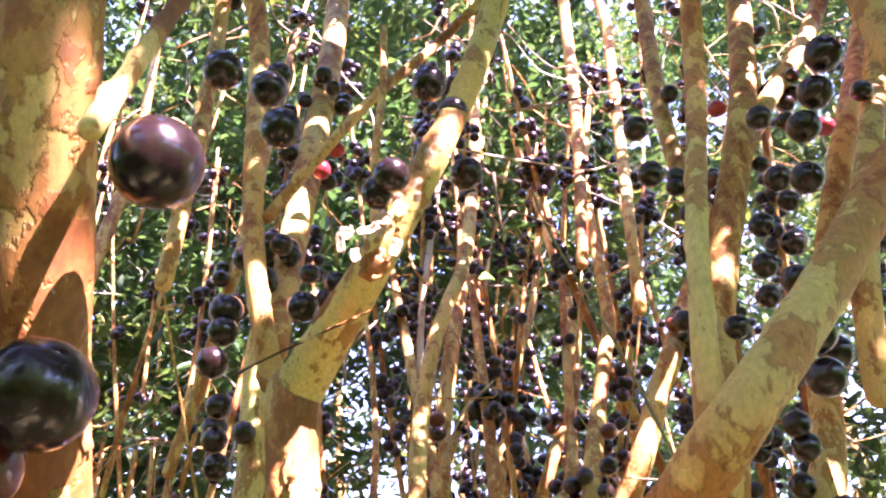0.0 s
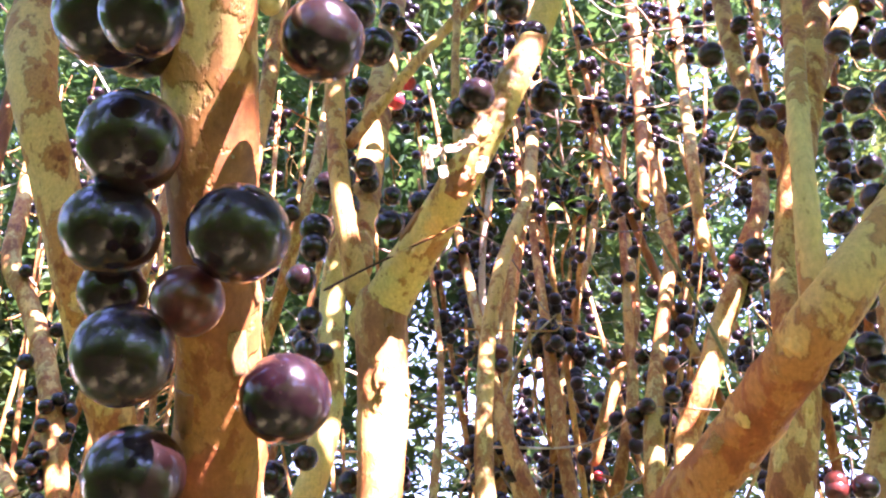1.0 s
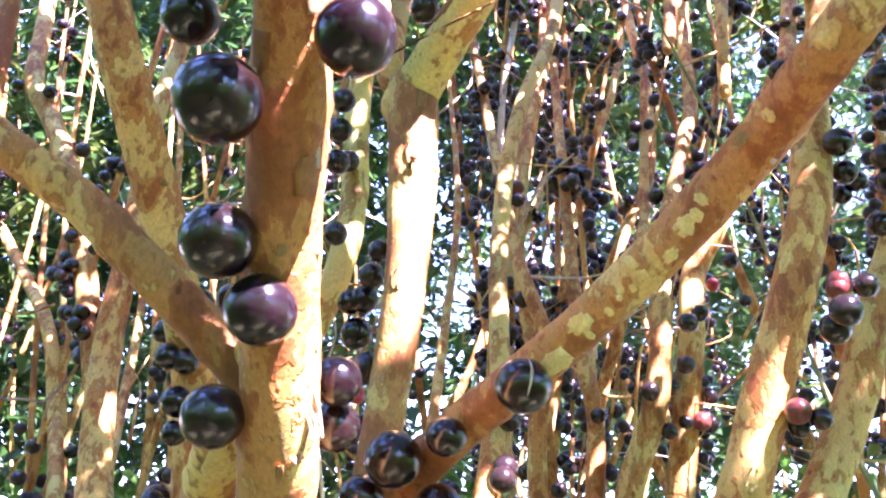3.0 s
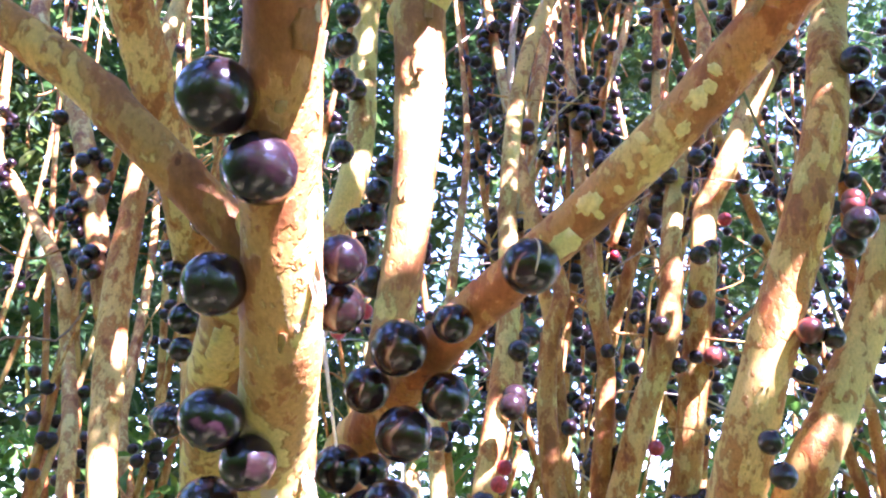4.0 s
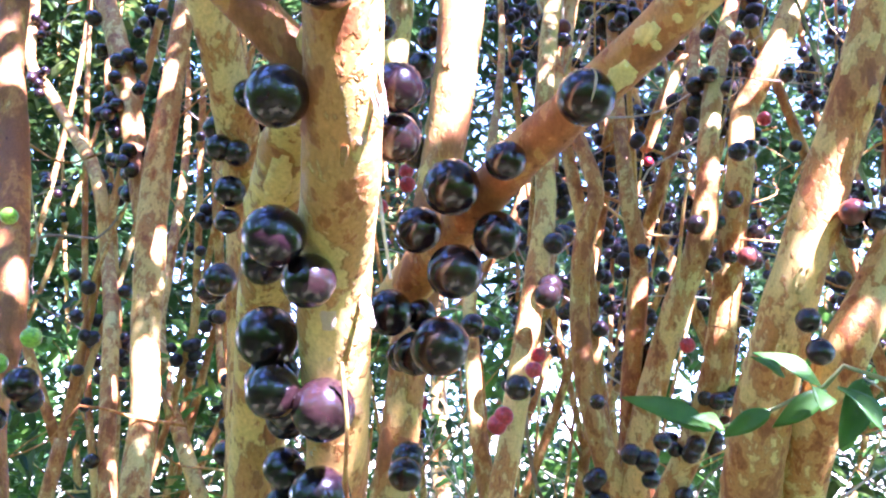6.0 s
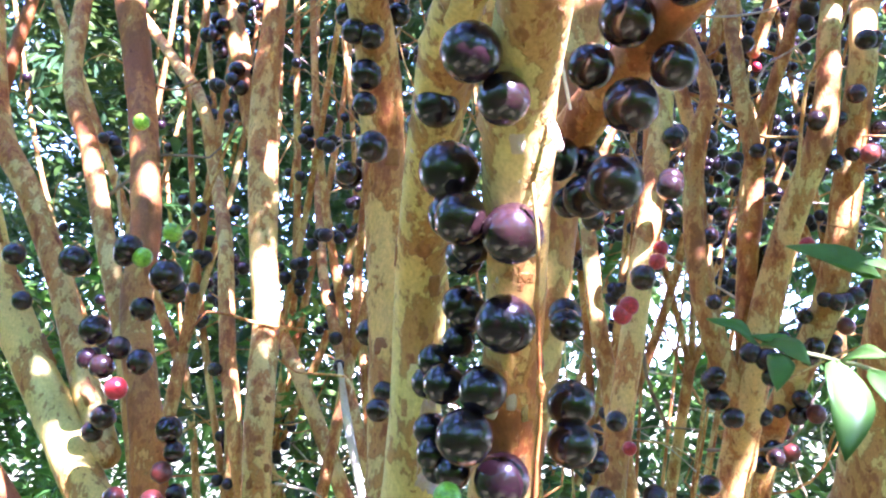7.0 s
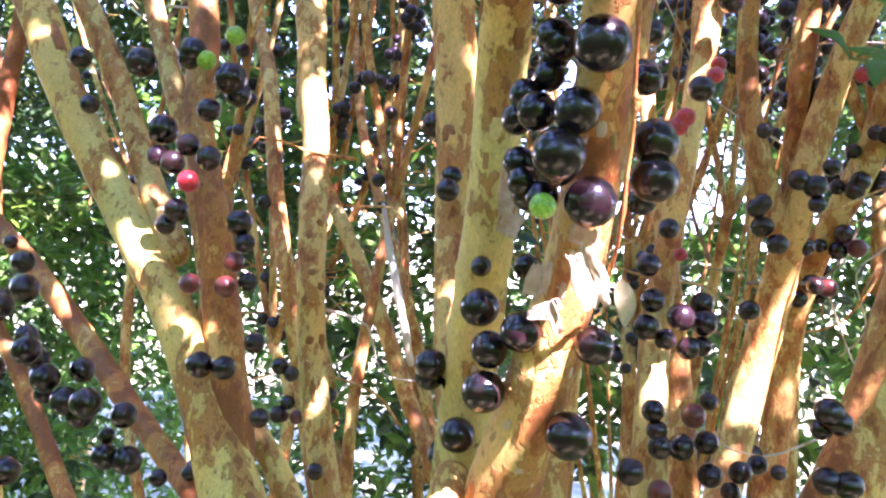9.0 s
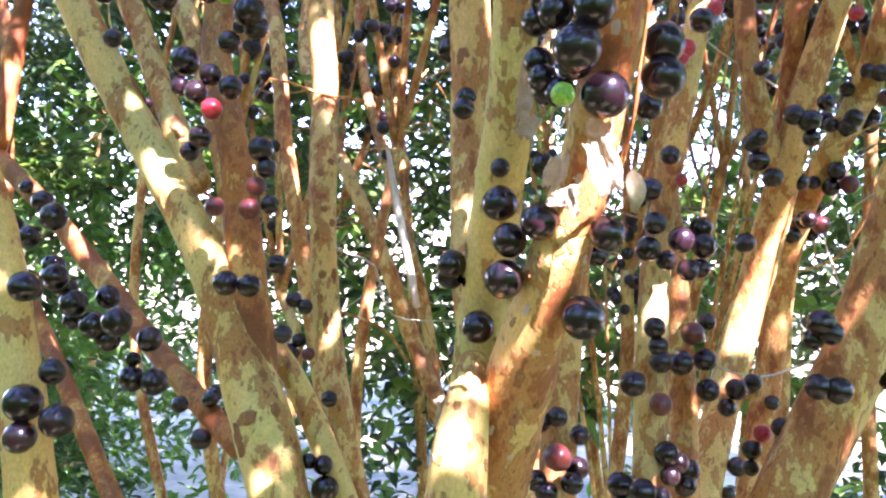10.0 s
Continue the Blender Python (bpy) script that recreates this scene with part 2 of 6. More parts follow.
def fruit(owner, kind, x, y, z, r, near=True):
    streaked = kind == "s"
    kind = {"g2": "m", "s": "b"}.get(kind, kind)
    ob = part("fruit", rng.choice(fruit_meshes[kind]), owner, fruit_label[kind])
    turn = Euler((rng.uniform(0, 6.3), rng.uniform(0, 6.3), rng.uniform(0, 6.3)))
    ob.matrix_basis = Matrix.LocRotScale((x, y, z), turn, (r, r, r * rng.uniform(0.95, 1.0)))
    fruit_count[owner.name] = fruit_count.get(owner.name, 0) + 1
    if near and r > 0.011 and y < 0.7:
        part("blossom_scar", scar, ob)
    if streaked:
        ob.rotation_euler = (0, 0, 0)
        part("streak", streak, ob, "pale scratch running down the skin")
    return ob


far_fruit = {}


def ico(r_sub=2):
    bm = bmesh.new()
    bmesh.ops.create_icosphere(bm, subdivisions=r_sub, radius=1.0)
    V = np.array([v.co[:] for v in bm.verts])
    bm.verts.ensure_lookup_table()
    Fs = np.array([[v.index for v in f.verts] for f in bm.faces])
    bm.free()
    return V, Fs


ICO_V, ICO_F = ico()


def joined_fruit(owner, places):
    """Fruit too many or too far to pick apart, in one mesh."""
    V = np.concatenate([ICO_V * r + np.array((x, y, z)) for x, y, z, r in places])
    Fs = np.concatenate([ICO_F + i * len(ICO_V) for i in range(len(places))])
    part("fruit", mesh_of("fruit", V.tolist(), Fs.tolist(), skin_far), owner, "clusters of small dark purple fruit", "stuff")


lines = []
stem_lines = {}


ENDS = ("twig", "branchlet", "trunk_strand", "hidden_stem", "side_stem", "fork_stem", "fork_bend", "side_twig", "pale_twig")


def stem(owner, name, mat, fruits, pts):
    if name not in ENDS:
        # beyond the last point the stem goes on upwards into the crown
        d = (Vector(pts[-1][:3]) - Vector(pts[-2][:3])).normalized() * 0.7 + Vector((0, 0.6, 0.4) if name in ("third_stem", "right_upright") else (0, 0.15, 0.6))
        d.normalize()
        p, r = Vector(pts[-1][:3]), pts[-1][3]
        bow = Vector((rng.uniform(-0.03, 0.03), rng.uniform(0, 0.05), 0))
        pts = pts + [(*(p + d * 0.2 + bow * 0.5), r * 0.9), (*(p + d * 0.5 + bow), r * 0.7), (*(p + d * 0.95), r * 0.35)]
    near = min(p[1] for p in pts) < 0.75
    line = smooth_line(pts, 0.006 if near else 0.014)
    # rounded ends, so that forks grow together
    for end, back in ((0, 1), (-1, -2)):
        p, q = np.array(line[end]), np.array(line[back])
        d = (p - q)[:3] / np.linalg.norm((p - q)[:3])
        caps = [np.r_[p[:3] + d * p[3] * s, p[3] * math.sqrt(max(0.02, 1 - s * s))] for s in (0.35, 0.65, 0.85, 0.99)]
        line = caps[::-1] + line if end == 0 else line + caps
    V, Fs = tube(line, 26 if near else 14, 0.055, 0.0014 if near else 0.0006)
    ob = part(name, mesh_of(name, V, Fs, mat), owner)
    lines.append((owner, fruits, line))
    stem_lines.setdefault(name, line)
    return ob


def grow(owner, fruits, line):
    """Fruit in small clusters on the bark."""
    length = sum((Vector(a[:3]) - Vector(b[:3])).length for a, b in zip(line, line[1:]))
    for _ in range(max(0, int(length * fruits / 3.6))):
        i = rng.randrange(1, len(line) - 1)
        p = line[i]
        if owner is thicket_tree and (p[2] < 1.95 or p[0] < -0.35) and rng.random() < 0.78:
            continue
        d = (Vector(line[i + 1][:3]) - Vector(line[i - 1][:3])).normalized()
        for k in range(rng.choice((1, 2, 2, 4, 6, 8))):
            a = Vector((rng.gauss(0, 1), rng.gauss(0, 1) - 0.2, rng.gauss(0, 0.5)))
            a = (a - d * a.dot(d)).normalized()
            r = rng.uniform(0.0095, 0.0135)
            c = Vector(p[:3]) + a * (p[3] + r * (0.93 if k < 5 else 2.1)) + d * rng.gauss(0, 0.017)
            kind = rng.choices("bwmr", (86, 8, 4, 2))[0]
            if fruit_count.get(owner.name, 0) < 280:
                fruit(owner, kind, c.x, c.y, c.z, r * (0.85 if kind == "r" else 1), False)
            else:
                far_fruit.setdefault(owner.name, (owner, []))[1].append((c.x, c.y, c.z, r))


# ---- ground ----
def ground():
    V, Fs, n, rad = [(0, 0, 0)], [], 64, [1, 2, 4, 8, 15, 30, 60, 150, 600, 2500]
    for r in rad:
        for k in range(n):
            a = 2 * math.pi * k / n
            x, y = r * math.cos(a), r * math.sin(a)
            V.append((x, y, 0.05 * noise.noise(Vector((x * 0.7, y * 0.7, 0))) * min(1, r / 3) * (r < 100)))
    for k in range(n):
        Fs.append((0, 1 + k, 1 + (k + 1) % n))
        for i in range(len(rad) - 1):
            a, b = 1 + i * n + k, 1 + i * n + (k + 1) % n
            Fs.append((a, a + n, b + n, b))
    tagged(new("ground", mesh_of("ground", V, Fs, grass)), "grassy ground with dry leaf litter", "ground", kind="structure")


ground()

# ---- trees ----
main_tree = tree("jaboticaba_tree", "many-stemmed tree with flaking cream and rust bark bearing black fruit")
right_tree = tree("jaboticaba_tree", "tree with two leaning mottled stems dotted with dark fruit")
rear_tree = tree("jaboticaba_tree", "tree of slim forked mottled stems carrying clusters of dark fruit")
mid_tree = tree("jaboticaba_tree", "slender tree with sunlit pale stems and purple fruit clusters")
left_tree = tree("jaboticaba_tree", "forked cream and rust stemmed tree bearing dark and green fruit")
pole_tree = tree("jaboticaba_tree", "tree with one straight mottled pole and thin rust-red side stems")
near_tree = tree("jaboticaba_tree", "smooth cream-barked tree with a few black fruit")
thicket_tree = tree("jaboticaba_tree", "thin tangled stems of a shaded tree bearing small dark fruit")

stem(main_tree, "trunk", bark_m, 0, [(-0.1250, 0.6365, 1.2757, 0.0292), (-0.1021, 0.6000, 1.3627, 0.0224), (-0.0776, 0.5620, 1.4446, 0.0177), (-0.0580, 0.5330, 1.5273, 0.0152), (-0.0486, 0.4930, 1.6097, 0.0137), (-0.0445, 0.4400, 1.6845, 0.0153), (-0.0325, 0.3880, 1.7252, 0.0144), (-0.0266, 0.3430, 1.7838, 0.0132), (-0.0217, 0.3120, 1.8355, 0.0134), (-0.0181, 0.2880, 1.8636, 0.0122), (-0.0174, 0.2580, 1.9133, 0.0135), (-0.0215, 0.2250, 2.0224, 0.0169)])
stem(main_tree, "trunk_strand", bark_y, 0, [(-0.1350, 0.6511, 1.3575, 0.0191), (-0.1274, 0.6215, 1.4518, 0.0171), (-0.1168, 0.5923, 1.5447, 0.0156), (-0.1104, 0.5606, 1.6385, 0.0146), (-0.0895, 0.4850, 1.7084, 0.0128), (-0.0705, 0.4350, 1.7397, 0.0110), (-0.0408, 0.3750, 1.7638, 0.0086)])
stem(main_tree, "back_stem", bark_l, 7, [(-0.1360, 0.6748, 1.3505, 0.0154), (-0.1543, 0.7007, 1.4420, 0.0157), (-0.1668, 0.7252, 1.5343, 0.0160), (-0.1747, 0.7340, 1.6331, 0.0165), (-0.1851, 0.7313, 1.7299, 0.0171), (-0.1911, 0.7113, 1.8229, 0.0170), (-0.1995, 0.6589, 1.9009, 0.0153), (-0.2167, 0.6183, 1.9727, 0.0164), (-0.2347, 0.5789, 2.0408, 0.0156), (-0.2577, 0.5587, 2.1150, 0.0164), (-0.2853, 0.5429, 2.1942, 0.0177), (-0.3152, 0.5605, 2.2943, 0.0204)])
stem(main_tree, "left_arm", bark_m, 2, [(-0.0329, 0.3850, 1.7436, 0.0082), (-0.0669, 0.3750, 1.7762, 0.0088), (-0.1074, 0.3620, 1.8130, 0.0083), (-0.1769, 0.3480, 1.8730, 0.0076)])
stem(main_tree, "fork_stem", bark_m, 5, [(-0.1128, 0.6742, 1.3406, 0.0144), (-0.0865, 0.6618, 1.4342, 0.0136), (-0.0613, 0.6475, 1.5286, 0.0126), (-0.0454, 0.6318, 1.6254, 0.0120), (-0.0372, 0.6204, 1.7210, 0.0127), (-0.0281, 0.6266, 1.8090, 0.0137), (-0.0206, 0.6205, 1.8831, 0.0147), (-0.0211, 0.6278, 1.9573, 0.0176), (-0.0243, 0.6248, 2.0365, 0.0194)])
stem(main_tree, "fork_limb", bark_y, 0, [(-0.0298, 0.6322, 2.0275, 0.0195), (0.0209, 0.5792, 2.0808, 0.0145), (0.0656, 0.5508, 2.1480, 0.0120), (0.1055, 0.5655, 2.2542, 0.0110), (0.1387, 0.5888, 2.3809, 0.0118), (0.1580, 0.5603, 2.4472, 0.0115)])
stem(main_tree, "fork_bend", bark_y, 12, [(-0.1836, 0.8500, 1.7869, 0.0150), (-0.1680, 0.8700, 1.8457, 0.0150), (-0.1493, 0.8800, 1.9167, 0.0150), (-0.1287, 0.8900, 1.9828, 0.0150), (-0.1192, 0.9000, 2.0675, 0.0150), (-0.1242, 0.9100, 2.1467, 0.0150), (-0.1274, 0.9200, 2.2257, 0.0140), (-0.1216, 0.9300, 2.3034, 0.0125), (-0.1143, 0.9400, 2.3785, 0.0110)])
stem(main_tree, "fork_thin", bark_l, 8, [(-0.0433, 0.6371, 2.0518, 0.0094), (-0.0590, 0.6244, 2.1349, 0.0082), (-0.0724, 0.6361, 2.2330, 0.0087), (-0.0860, 0.6697, 2.3548, 0.0098), (-0.1027, 0.7042, 2.4872, 0.0109), (-0.1229, 0.7136, 2.5918, 0.0114), (-0.1398, 0.7076, 2.6746, 0.0115)])
stem(main_tree, "fork_back", bark_l, 20, [(-0.0514, 0.6681, 2.0922, 0.0113), (-0.0574, 0.7097, 2.1641, 0.0128), (-0.0639, 0.7577, 2.2412, 0.0143), (-0.0691, 0.8073, 2.3277, 0.0155), (-0.0735, 0.8557, 2.4198, 0.0166), (-0.0765, 0.9059, 2.5200, 0.0172), (-0.0812, 0.9649, 2.6342, 0.0179), (-0.0869, 1.0275, 2.7638, 0.0189), (-0.0901, 1.0783, 2.8918, 0.0197), (-0.0917, 1.1083, 2.9990, 0.0202), (-0.0928, 1.1221, 3.0888, 0.0207), (-0.0923, 1.1264, 3.1663, 0.0211), (-0.0911, 1.1265, 3.2361, 0.0214), (-0.0898, 1.1257, 3.3021, 0.0216)])
stem(main_tree, "twig", bark_t, 0, [(-0.0685, 0.6285, 2.0542, 0.0008), (-0.0338, 0.5971, 2.0523, 0.0009), (0.0006, 0.5699, 2.0516, 0.0008), (0.0346, 0.5467, 2.0532, 0.0005)])
stem(main_tree, "branchlet", bark_r, 4, [(-0.0558, 0.6289, 2.1919, 0.0051), (-0.0147, 0.6434, 2.2727, 0.0050), (0.0244, 0.6836, 2.3731, 0.0052), (0.0772, 0.7251, 2.4753, 0.0052), (0.1309, 0.7520, 2.5716, 0.0051), (0.1767, 0.7517, 2.6444, 0.0048)])
stem(main_tree, "branchlet", bark_r, 4, [(0.0366, 0.5729, 2.1440, 0.0033), (0.0334, 0.6127, 2.2535, 0.0033), (0.0327, 0.6770, 2.3844, 0.0037), (0.0276, 0.7319, 2.5236, 0.0039)])
stem(main_tree, "twig", bark_w, 0, [(-0.0239, 0.4548, 1.6958, 0.0007), (-0.0335, 0.4527, 1.7432, 0.0010)])
stem(main_tree, "twig", bark_r, 0, [(-0.0402, 0.5185, 1.5544, 0.0006), (-0.0388, 0.5085, 1.5800, 0.0006), (-0.0366, 0.5039, 1.6361, 0.0005)])
stem(main_tree, "side_twig", bark_r, 0, [(0.0093, 0.2207, 1.9191, 0.0028), (0.0083, 0.2380, 1.9599, 0.0028), (0.0086, 0.2539, 2.0019, 0.0028), (0.0086, 0.2672, 2.0432, 0.0028)])
stem(main_tree, "side_stem", bark_y, 0, [(-0.1308, 0.5679, 1.2783, 0.0208), (-0.1299, 0.5675, 1.3147, 0.0185), (-0.1295, 0.5782, 1.3465, 0.0152), (-0.1303, 0.5986, 1.3766, 0.0110)])
stem(main_tree, "right_limb", bark_m, 0, [(-0.0373, 0.5456, 1.7024, 0.0122), (0.0216, 0.4700, 1.7485, 0.0103), (0.0861, 0.4199, 1.7948, 0.0099), (0.1390, 0.3824, 1.8427, 0.0104), (0.1748, 0.3342, 1.8826, 0.0097), (0.2223, 0.3480, 1.9369, 0.0091), (0.2759, 0.3743, 2.0041, 0.0103), (0.3432, 0.4144, 2.0890, 0.0126)])
stem(main_tree, "right_upright", bark_r, 2, [(0.1690, 0.3370, 1.8740, 0.0053), (0.1804, 0.3366, 1.9574, 0.0042), (0.2135, 0.3772, 2.0871, 0.0050), (0.2237, 0.3748, 2.1859, 0.0053)])
stem(right_tree, "trunk", bark_r, 2, [(0.1129, 0.9162, 1.2157, 0.0321), (0.1473, 0.9256, 1.3013, 0.0301), (0.1802, 0.9347, 1.3900, 0.0284), (0.2020, 0.9291, 1.4830, 0.0275), (0.2168, 0.9053, 1.5754, 0.0263), (0.2226, 0.8632, 1.6602, 0.0243), (0.2335, 0.8235, 1.7381, 0.0222), (0.2516, 0.8023, 1.8122, 0.0202), (0.2724, 0.7886, 1.8826, 0.0193), (0.2931, 0.7792, 1.9490, 0.0188), (0.3112, 0.7775, 2.0154, 0.0180), (0.3254, 0.7928, 2.0859, 0.0178), (0.3413, 0.8160, 2.1536, 0.0162), (0.3599, 0.8190, 2.2206, 0.0161), (0.3844, 0.8301, 2.2948, 0.0167), (0.4135, 0.8468, 2.3737, 0.0173), (0.4453, 0.8646, 2.4606, 0.0172), (0.4831, 0.9017, 2.5710, 0.0172), (0.5319, 0.9673, 2.7192, 0.0179), (0.5712, 1.0139, 2.8576, 0.0185), (0.5845, 1.0078, 2.9399, 0.0184), (0.5809, 0.9718, 2.9803, 0.0177)])
stem(right_tree, "left_fork", bark_r, 10, [(0.3859, 0.8343, 2.2877, 0.0120), (0.3684, 0.8680, 2.3753, 0.0106), (0.3698, 0.8988, 2.4750, 0.0112), (0.3836, 0.9429, 2.5936, 0.0119), (0.4100, 1.0107, 2.7445, 0.0129), (0.4358, 1.0700, 2.8970, 0.0138), (0.4455, 1.0817, 2.9989, 0.0139)])
stem(right_tree, "right_fork", bark_l, 14, [(0.4225, 0.8499, 2.3912, 0.0129), (0.4718, 0.8785, 2.4810, 0.0125), (0.5336, 0.9187, 2.5797, 0.0125), (0.6129, 0.9779, 2.7004, 0.0131), (0.7044, 1.0590, 2.8569, 0.0142), (0.7553, 1.0751, 2.9559, 0.0143), (0.7802, 1.0591, 3.0213, 0.0138)])
stem(right_tree, "second_trunk", bark_l, 3, [(0.1317, 0.9405, 1.2274, 0.0260), (0.1691, 0.9587, 1.3120, 0.0262), (0.2075, 0.9736, 1.3994, 0.0263), (0.2399, 0.9710, 1.4896, 0.0259), (0.2612, 0.9401, 1.5772, 0.0244), (0.2659, 0.8712, 1.6561, 0.0218), (0.2825, 0.8266, 1.7250, 0.0196), (0.3202, 0.8333, 1.7950, 0.0184), (0.3512, 0.8330, 1.8640, 0.0177), (0.3739, 0.8284, 1.9330, 0.0174), (0.4029, 0.8280, 1.9972, 0.0168), (0.4296, 0.8394, 2.0638, 0.0154), (0.4452, 0.8487, 2.1329, 0.0147), (0.4658, 0.8562, 2.1993, 0.0144), (0.4958, 0.8668, 2.2697, 0.0147), (0.5264, 0.8774, 2.3413, 0.0151), (0.5612, 0.8934, 2.4171, 0.0156), (0.6058, 0.9199, 2.5045, 0.0161), (0.6713, 0.9760, 2.6233, 0.0170), (0.7507, 1.0475, 2.7682, 0.0185), (0.7866, 1.0518, 2.8532, 0.0188), (0.8159, 1.0471, 2.9280, 0.0190)])
stem(right_tree, "third_stem", bark_l, 12, [(0.4459, 0.7558, 2.0692, 0.0119), (0.4585, 0.7558, 2.1412, 0.0125), (0.4787, 0.7592, 2.2143, 0.0130), (0.5074, 0.7664, 2.2896, 0.0132), (0.5481, 0.7906, 2.3797, 0.0136), (0.6220, 0.8591, 2.5160, 0.0150), (0.6753, 0.8936, 2.6300, 0.0157), (0.7063, 0.8945, 2.7130, 0.0157)])
stem(rear_tree, "stem", bark_l, 14, [(0.0691, 1.2063, 1.1417, 0.0226), (0.0857, 1.2406, 1.2287, 0.0228), (0.1044, 1.2711, 1.3197, 0.0231), (0.1239, 1.2813, 1.4134, 0.0232), (0.1413, 1.2626, 1.5068, 0.0224), (0.1541, 1.2254, 1.5951, 0.0207), (0.1666, 1.2125, 1.6806, 0.0188), (0.1860, 1.2088, 1.7619, 0.0174), (0.2086, 1.2021, 1.8392, 0.0174), (0.2329, 1.1899, 1.9106, 0.0172), (0.2454, 1.1826, 1.9792, 0.0158), (0.2498, 1.1915, 2.0495, 0.0142), (0.2592, 1.2042, 2.1210, 0.0136), (0.2734, 1.2261, 2.1916, 0.0135), (0.2904, 1.2634, 2.2540, 0.0123), (0.3091, 1.2959, 2.3188, 0.0115), (0.3294, 1.3226, 2.3958, 0.0115), (0.3511, 1.3519, 2.4763, 0.0116)])
stem(rear_tree, "left_stem", bark_r, 12, [(0.1512, 1.2369, 1.5684, 0.0184), (0.1155, 1.2098, 1.6603, 0.0156), (0.0925, 1.2053, 1.7524, 0.0139), (0.0859, 1.2044, 1.8427, 0.0127), (0.0891, 1.2023, 1.9250, 0.0121), (0.1056, 1.2078, 1.9903, 0.0113), (0.0845, 1.2266, 2.0673, 0.0109), (0.0589, 1.2561, 2.1520, 0.0107)])
stem(rear_tree, "upright", bark_r, 10, [(0.1569, 1.2524, 1.5777, 0.0150), (0.1537, 1.2389, 1.6664, 0.0137), (0.1543, 1.2384, 1.7543, 0.0128), (0.1629, 1.2387, 1.8359, 0.0124), (0.1648, 1.2375, 1.9117, 0.0120), (0.1525, 1.2399, 1.9835, 0.0116), (0.1461, 1.2571, 2.0583, 0.0109), (0.1411, 1.2804, 2.1356, 0.0100)])
stem(rear_tree, "pale_stem", bark_l, 42, [(0.1544, 1.3841, 1.1126, 0.0216), (0.1667, 1.4108, 1.2017, 0.0214), (0.1771, 1.4306, 1.2955, 0.0211), (0.1857, 1.4315, 1.3939, 0.0203), (0.1912, 1.4026, 1.4911, 0.0192), (0.2066, 1.3484, 1.5777, 0.0186), (0.2353, 1.3040, 1.6575, 0.0193), (0.2621, 1.2782, 1.7359, 0.0199), (0.2755, 1.2640, 1.8153, 0.0196), (0.2826, 1.2476, 1.8930, 0.0191), (0.2887, 1.2275, 1.9652, 0.0184), (0.2974, 1.2205, 2.0360, 0.0179), (0.3049, 1.2429, 2.0933, 0.0177), (0.3176, 1.2666, 2.1406, 0.0178), (0.3455, 1.2529, 2.1997, 0.0178), (0.3721, 1.2706, 2.2567, 0.0180), (0.3936, 1.2867, 2.3080, 0.0181), (0.4197, 1.2815, 2.3604, 0.0176), (0.4452, 1.3203, 2.4111, 0.0172), (0.4739, 1.3644, 2.4701, 0.0168), (0.5070, 1.3883, 2.5407, 0.0162), (0.5388, 1.4036, 2.6089, 0.0155)])
stem(mid_tree, "stem", bark_l, 2, [(-0.0020, 0.9268, 1.2025, 0.0173), (-0.0059, 0.9440, 1.2932, 0.0174), (-0.0093, 0.9553, 1.3877, 0.0165), (-0.0089, 0.9582, 1.4820, 0.0141), (0.0008, 0.9646, 1.5734, 0.0126), (0.0120, 0.9765, 1.6613, 0.0125), (0.0216, 0.9874, 1.7458, 0.0130), (0.0314, 1.0034, 1.8255, 0.0129), (0.0387, 1.0216, 1.9022, 0.0123), (0.0369, 1.0432, 1.9744, 0.0117), (0.0339, 1.0667, 2.0484, 0.0115), (0.0359, 1.0893, 2.1280, 0.0113), (0.0406, 1.1153, 2.2092, 0.0113), (0.0505, 1.1408, 2.2901, 0.0111), (0.0645, 1.1701, 2.3676, 0.0110), (0.0831, 1.2049, 2.4396, 0.0110), (0.1036, 1.2407, 2.5095, 0.0112), (0.1184, 1.2769, 2.5886, 0.0115), (0.1281, 1.3252, 2.6858, 0.0119), (0.1378, 1.3923, 2.8017, 0.0126), (0.1478, 1.4622, 2.9235, 0.0133), (0.1577, 1.5230, 3.0429, 0.0139)])
stem(mid_tree, "red_stem", bark_r, 2, [(0.0376, 0.9851, 1.1925, 0.0154), (0.0301, 0.9982, 1.2868, 0.0152), (0.0207, 1.0117, 1.3846, 0.0143), (0.0081, 1.0143, 1.4832, 0.0121), (-0.0077, 1.0075, 1.5800, 0.0102), (-0.0269, 1.0127, 1.6727, 0.0092), (-0.0369, 1.0265, 1.7521, 0.0086), (-0.0432, 1.0610, 1.8175, 0.0072)])
stem(mid_tree, "hidden_stem", bark_r, 16, [(-0.0871, 0.8453, 1.2147, 0.0181), (-0.0899, 0.8544, 1.3007, 0.0165), (-0.0886, 0.8686, 1.3877, 0.0141), (-0.0826, 0.8784, 1.4763, 0.0114)])
stem(left_tree, "trunk", bark_y, 0, [(-0.3225, 0.7745, 1.2033, 0.0266), (-0.3604, 0.7897, 1.2878, 0.0278), (-0.4033, 0.8044, 1.3722, 0.0230), (-0.4519, 0.8127, 1.4534, 0.0202), (-0.5100, 0.8249, 1.5294, 0.0193), (-0.5665, 0.8316, 1.6052, 0.0191), (-0.6178, 0.8384, 1.6817, 0.0193), (-0.6651, 0.8521, 1.7597, 0.0202), (-0.7284, 0.8656, 1.8363, 0.0203)])
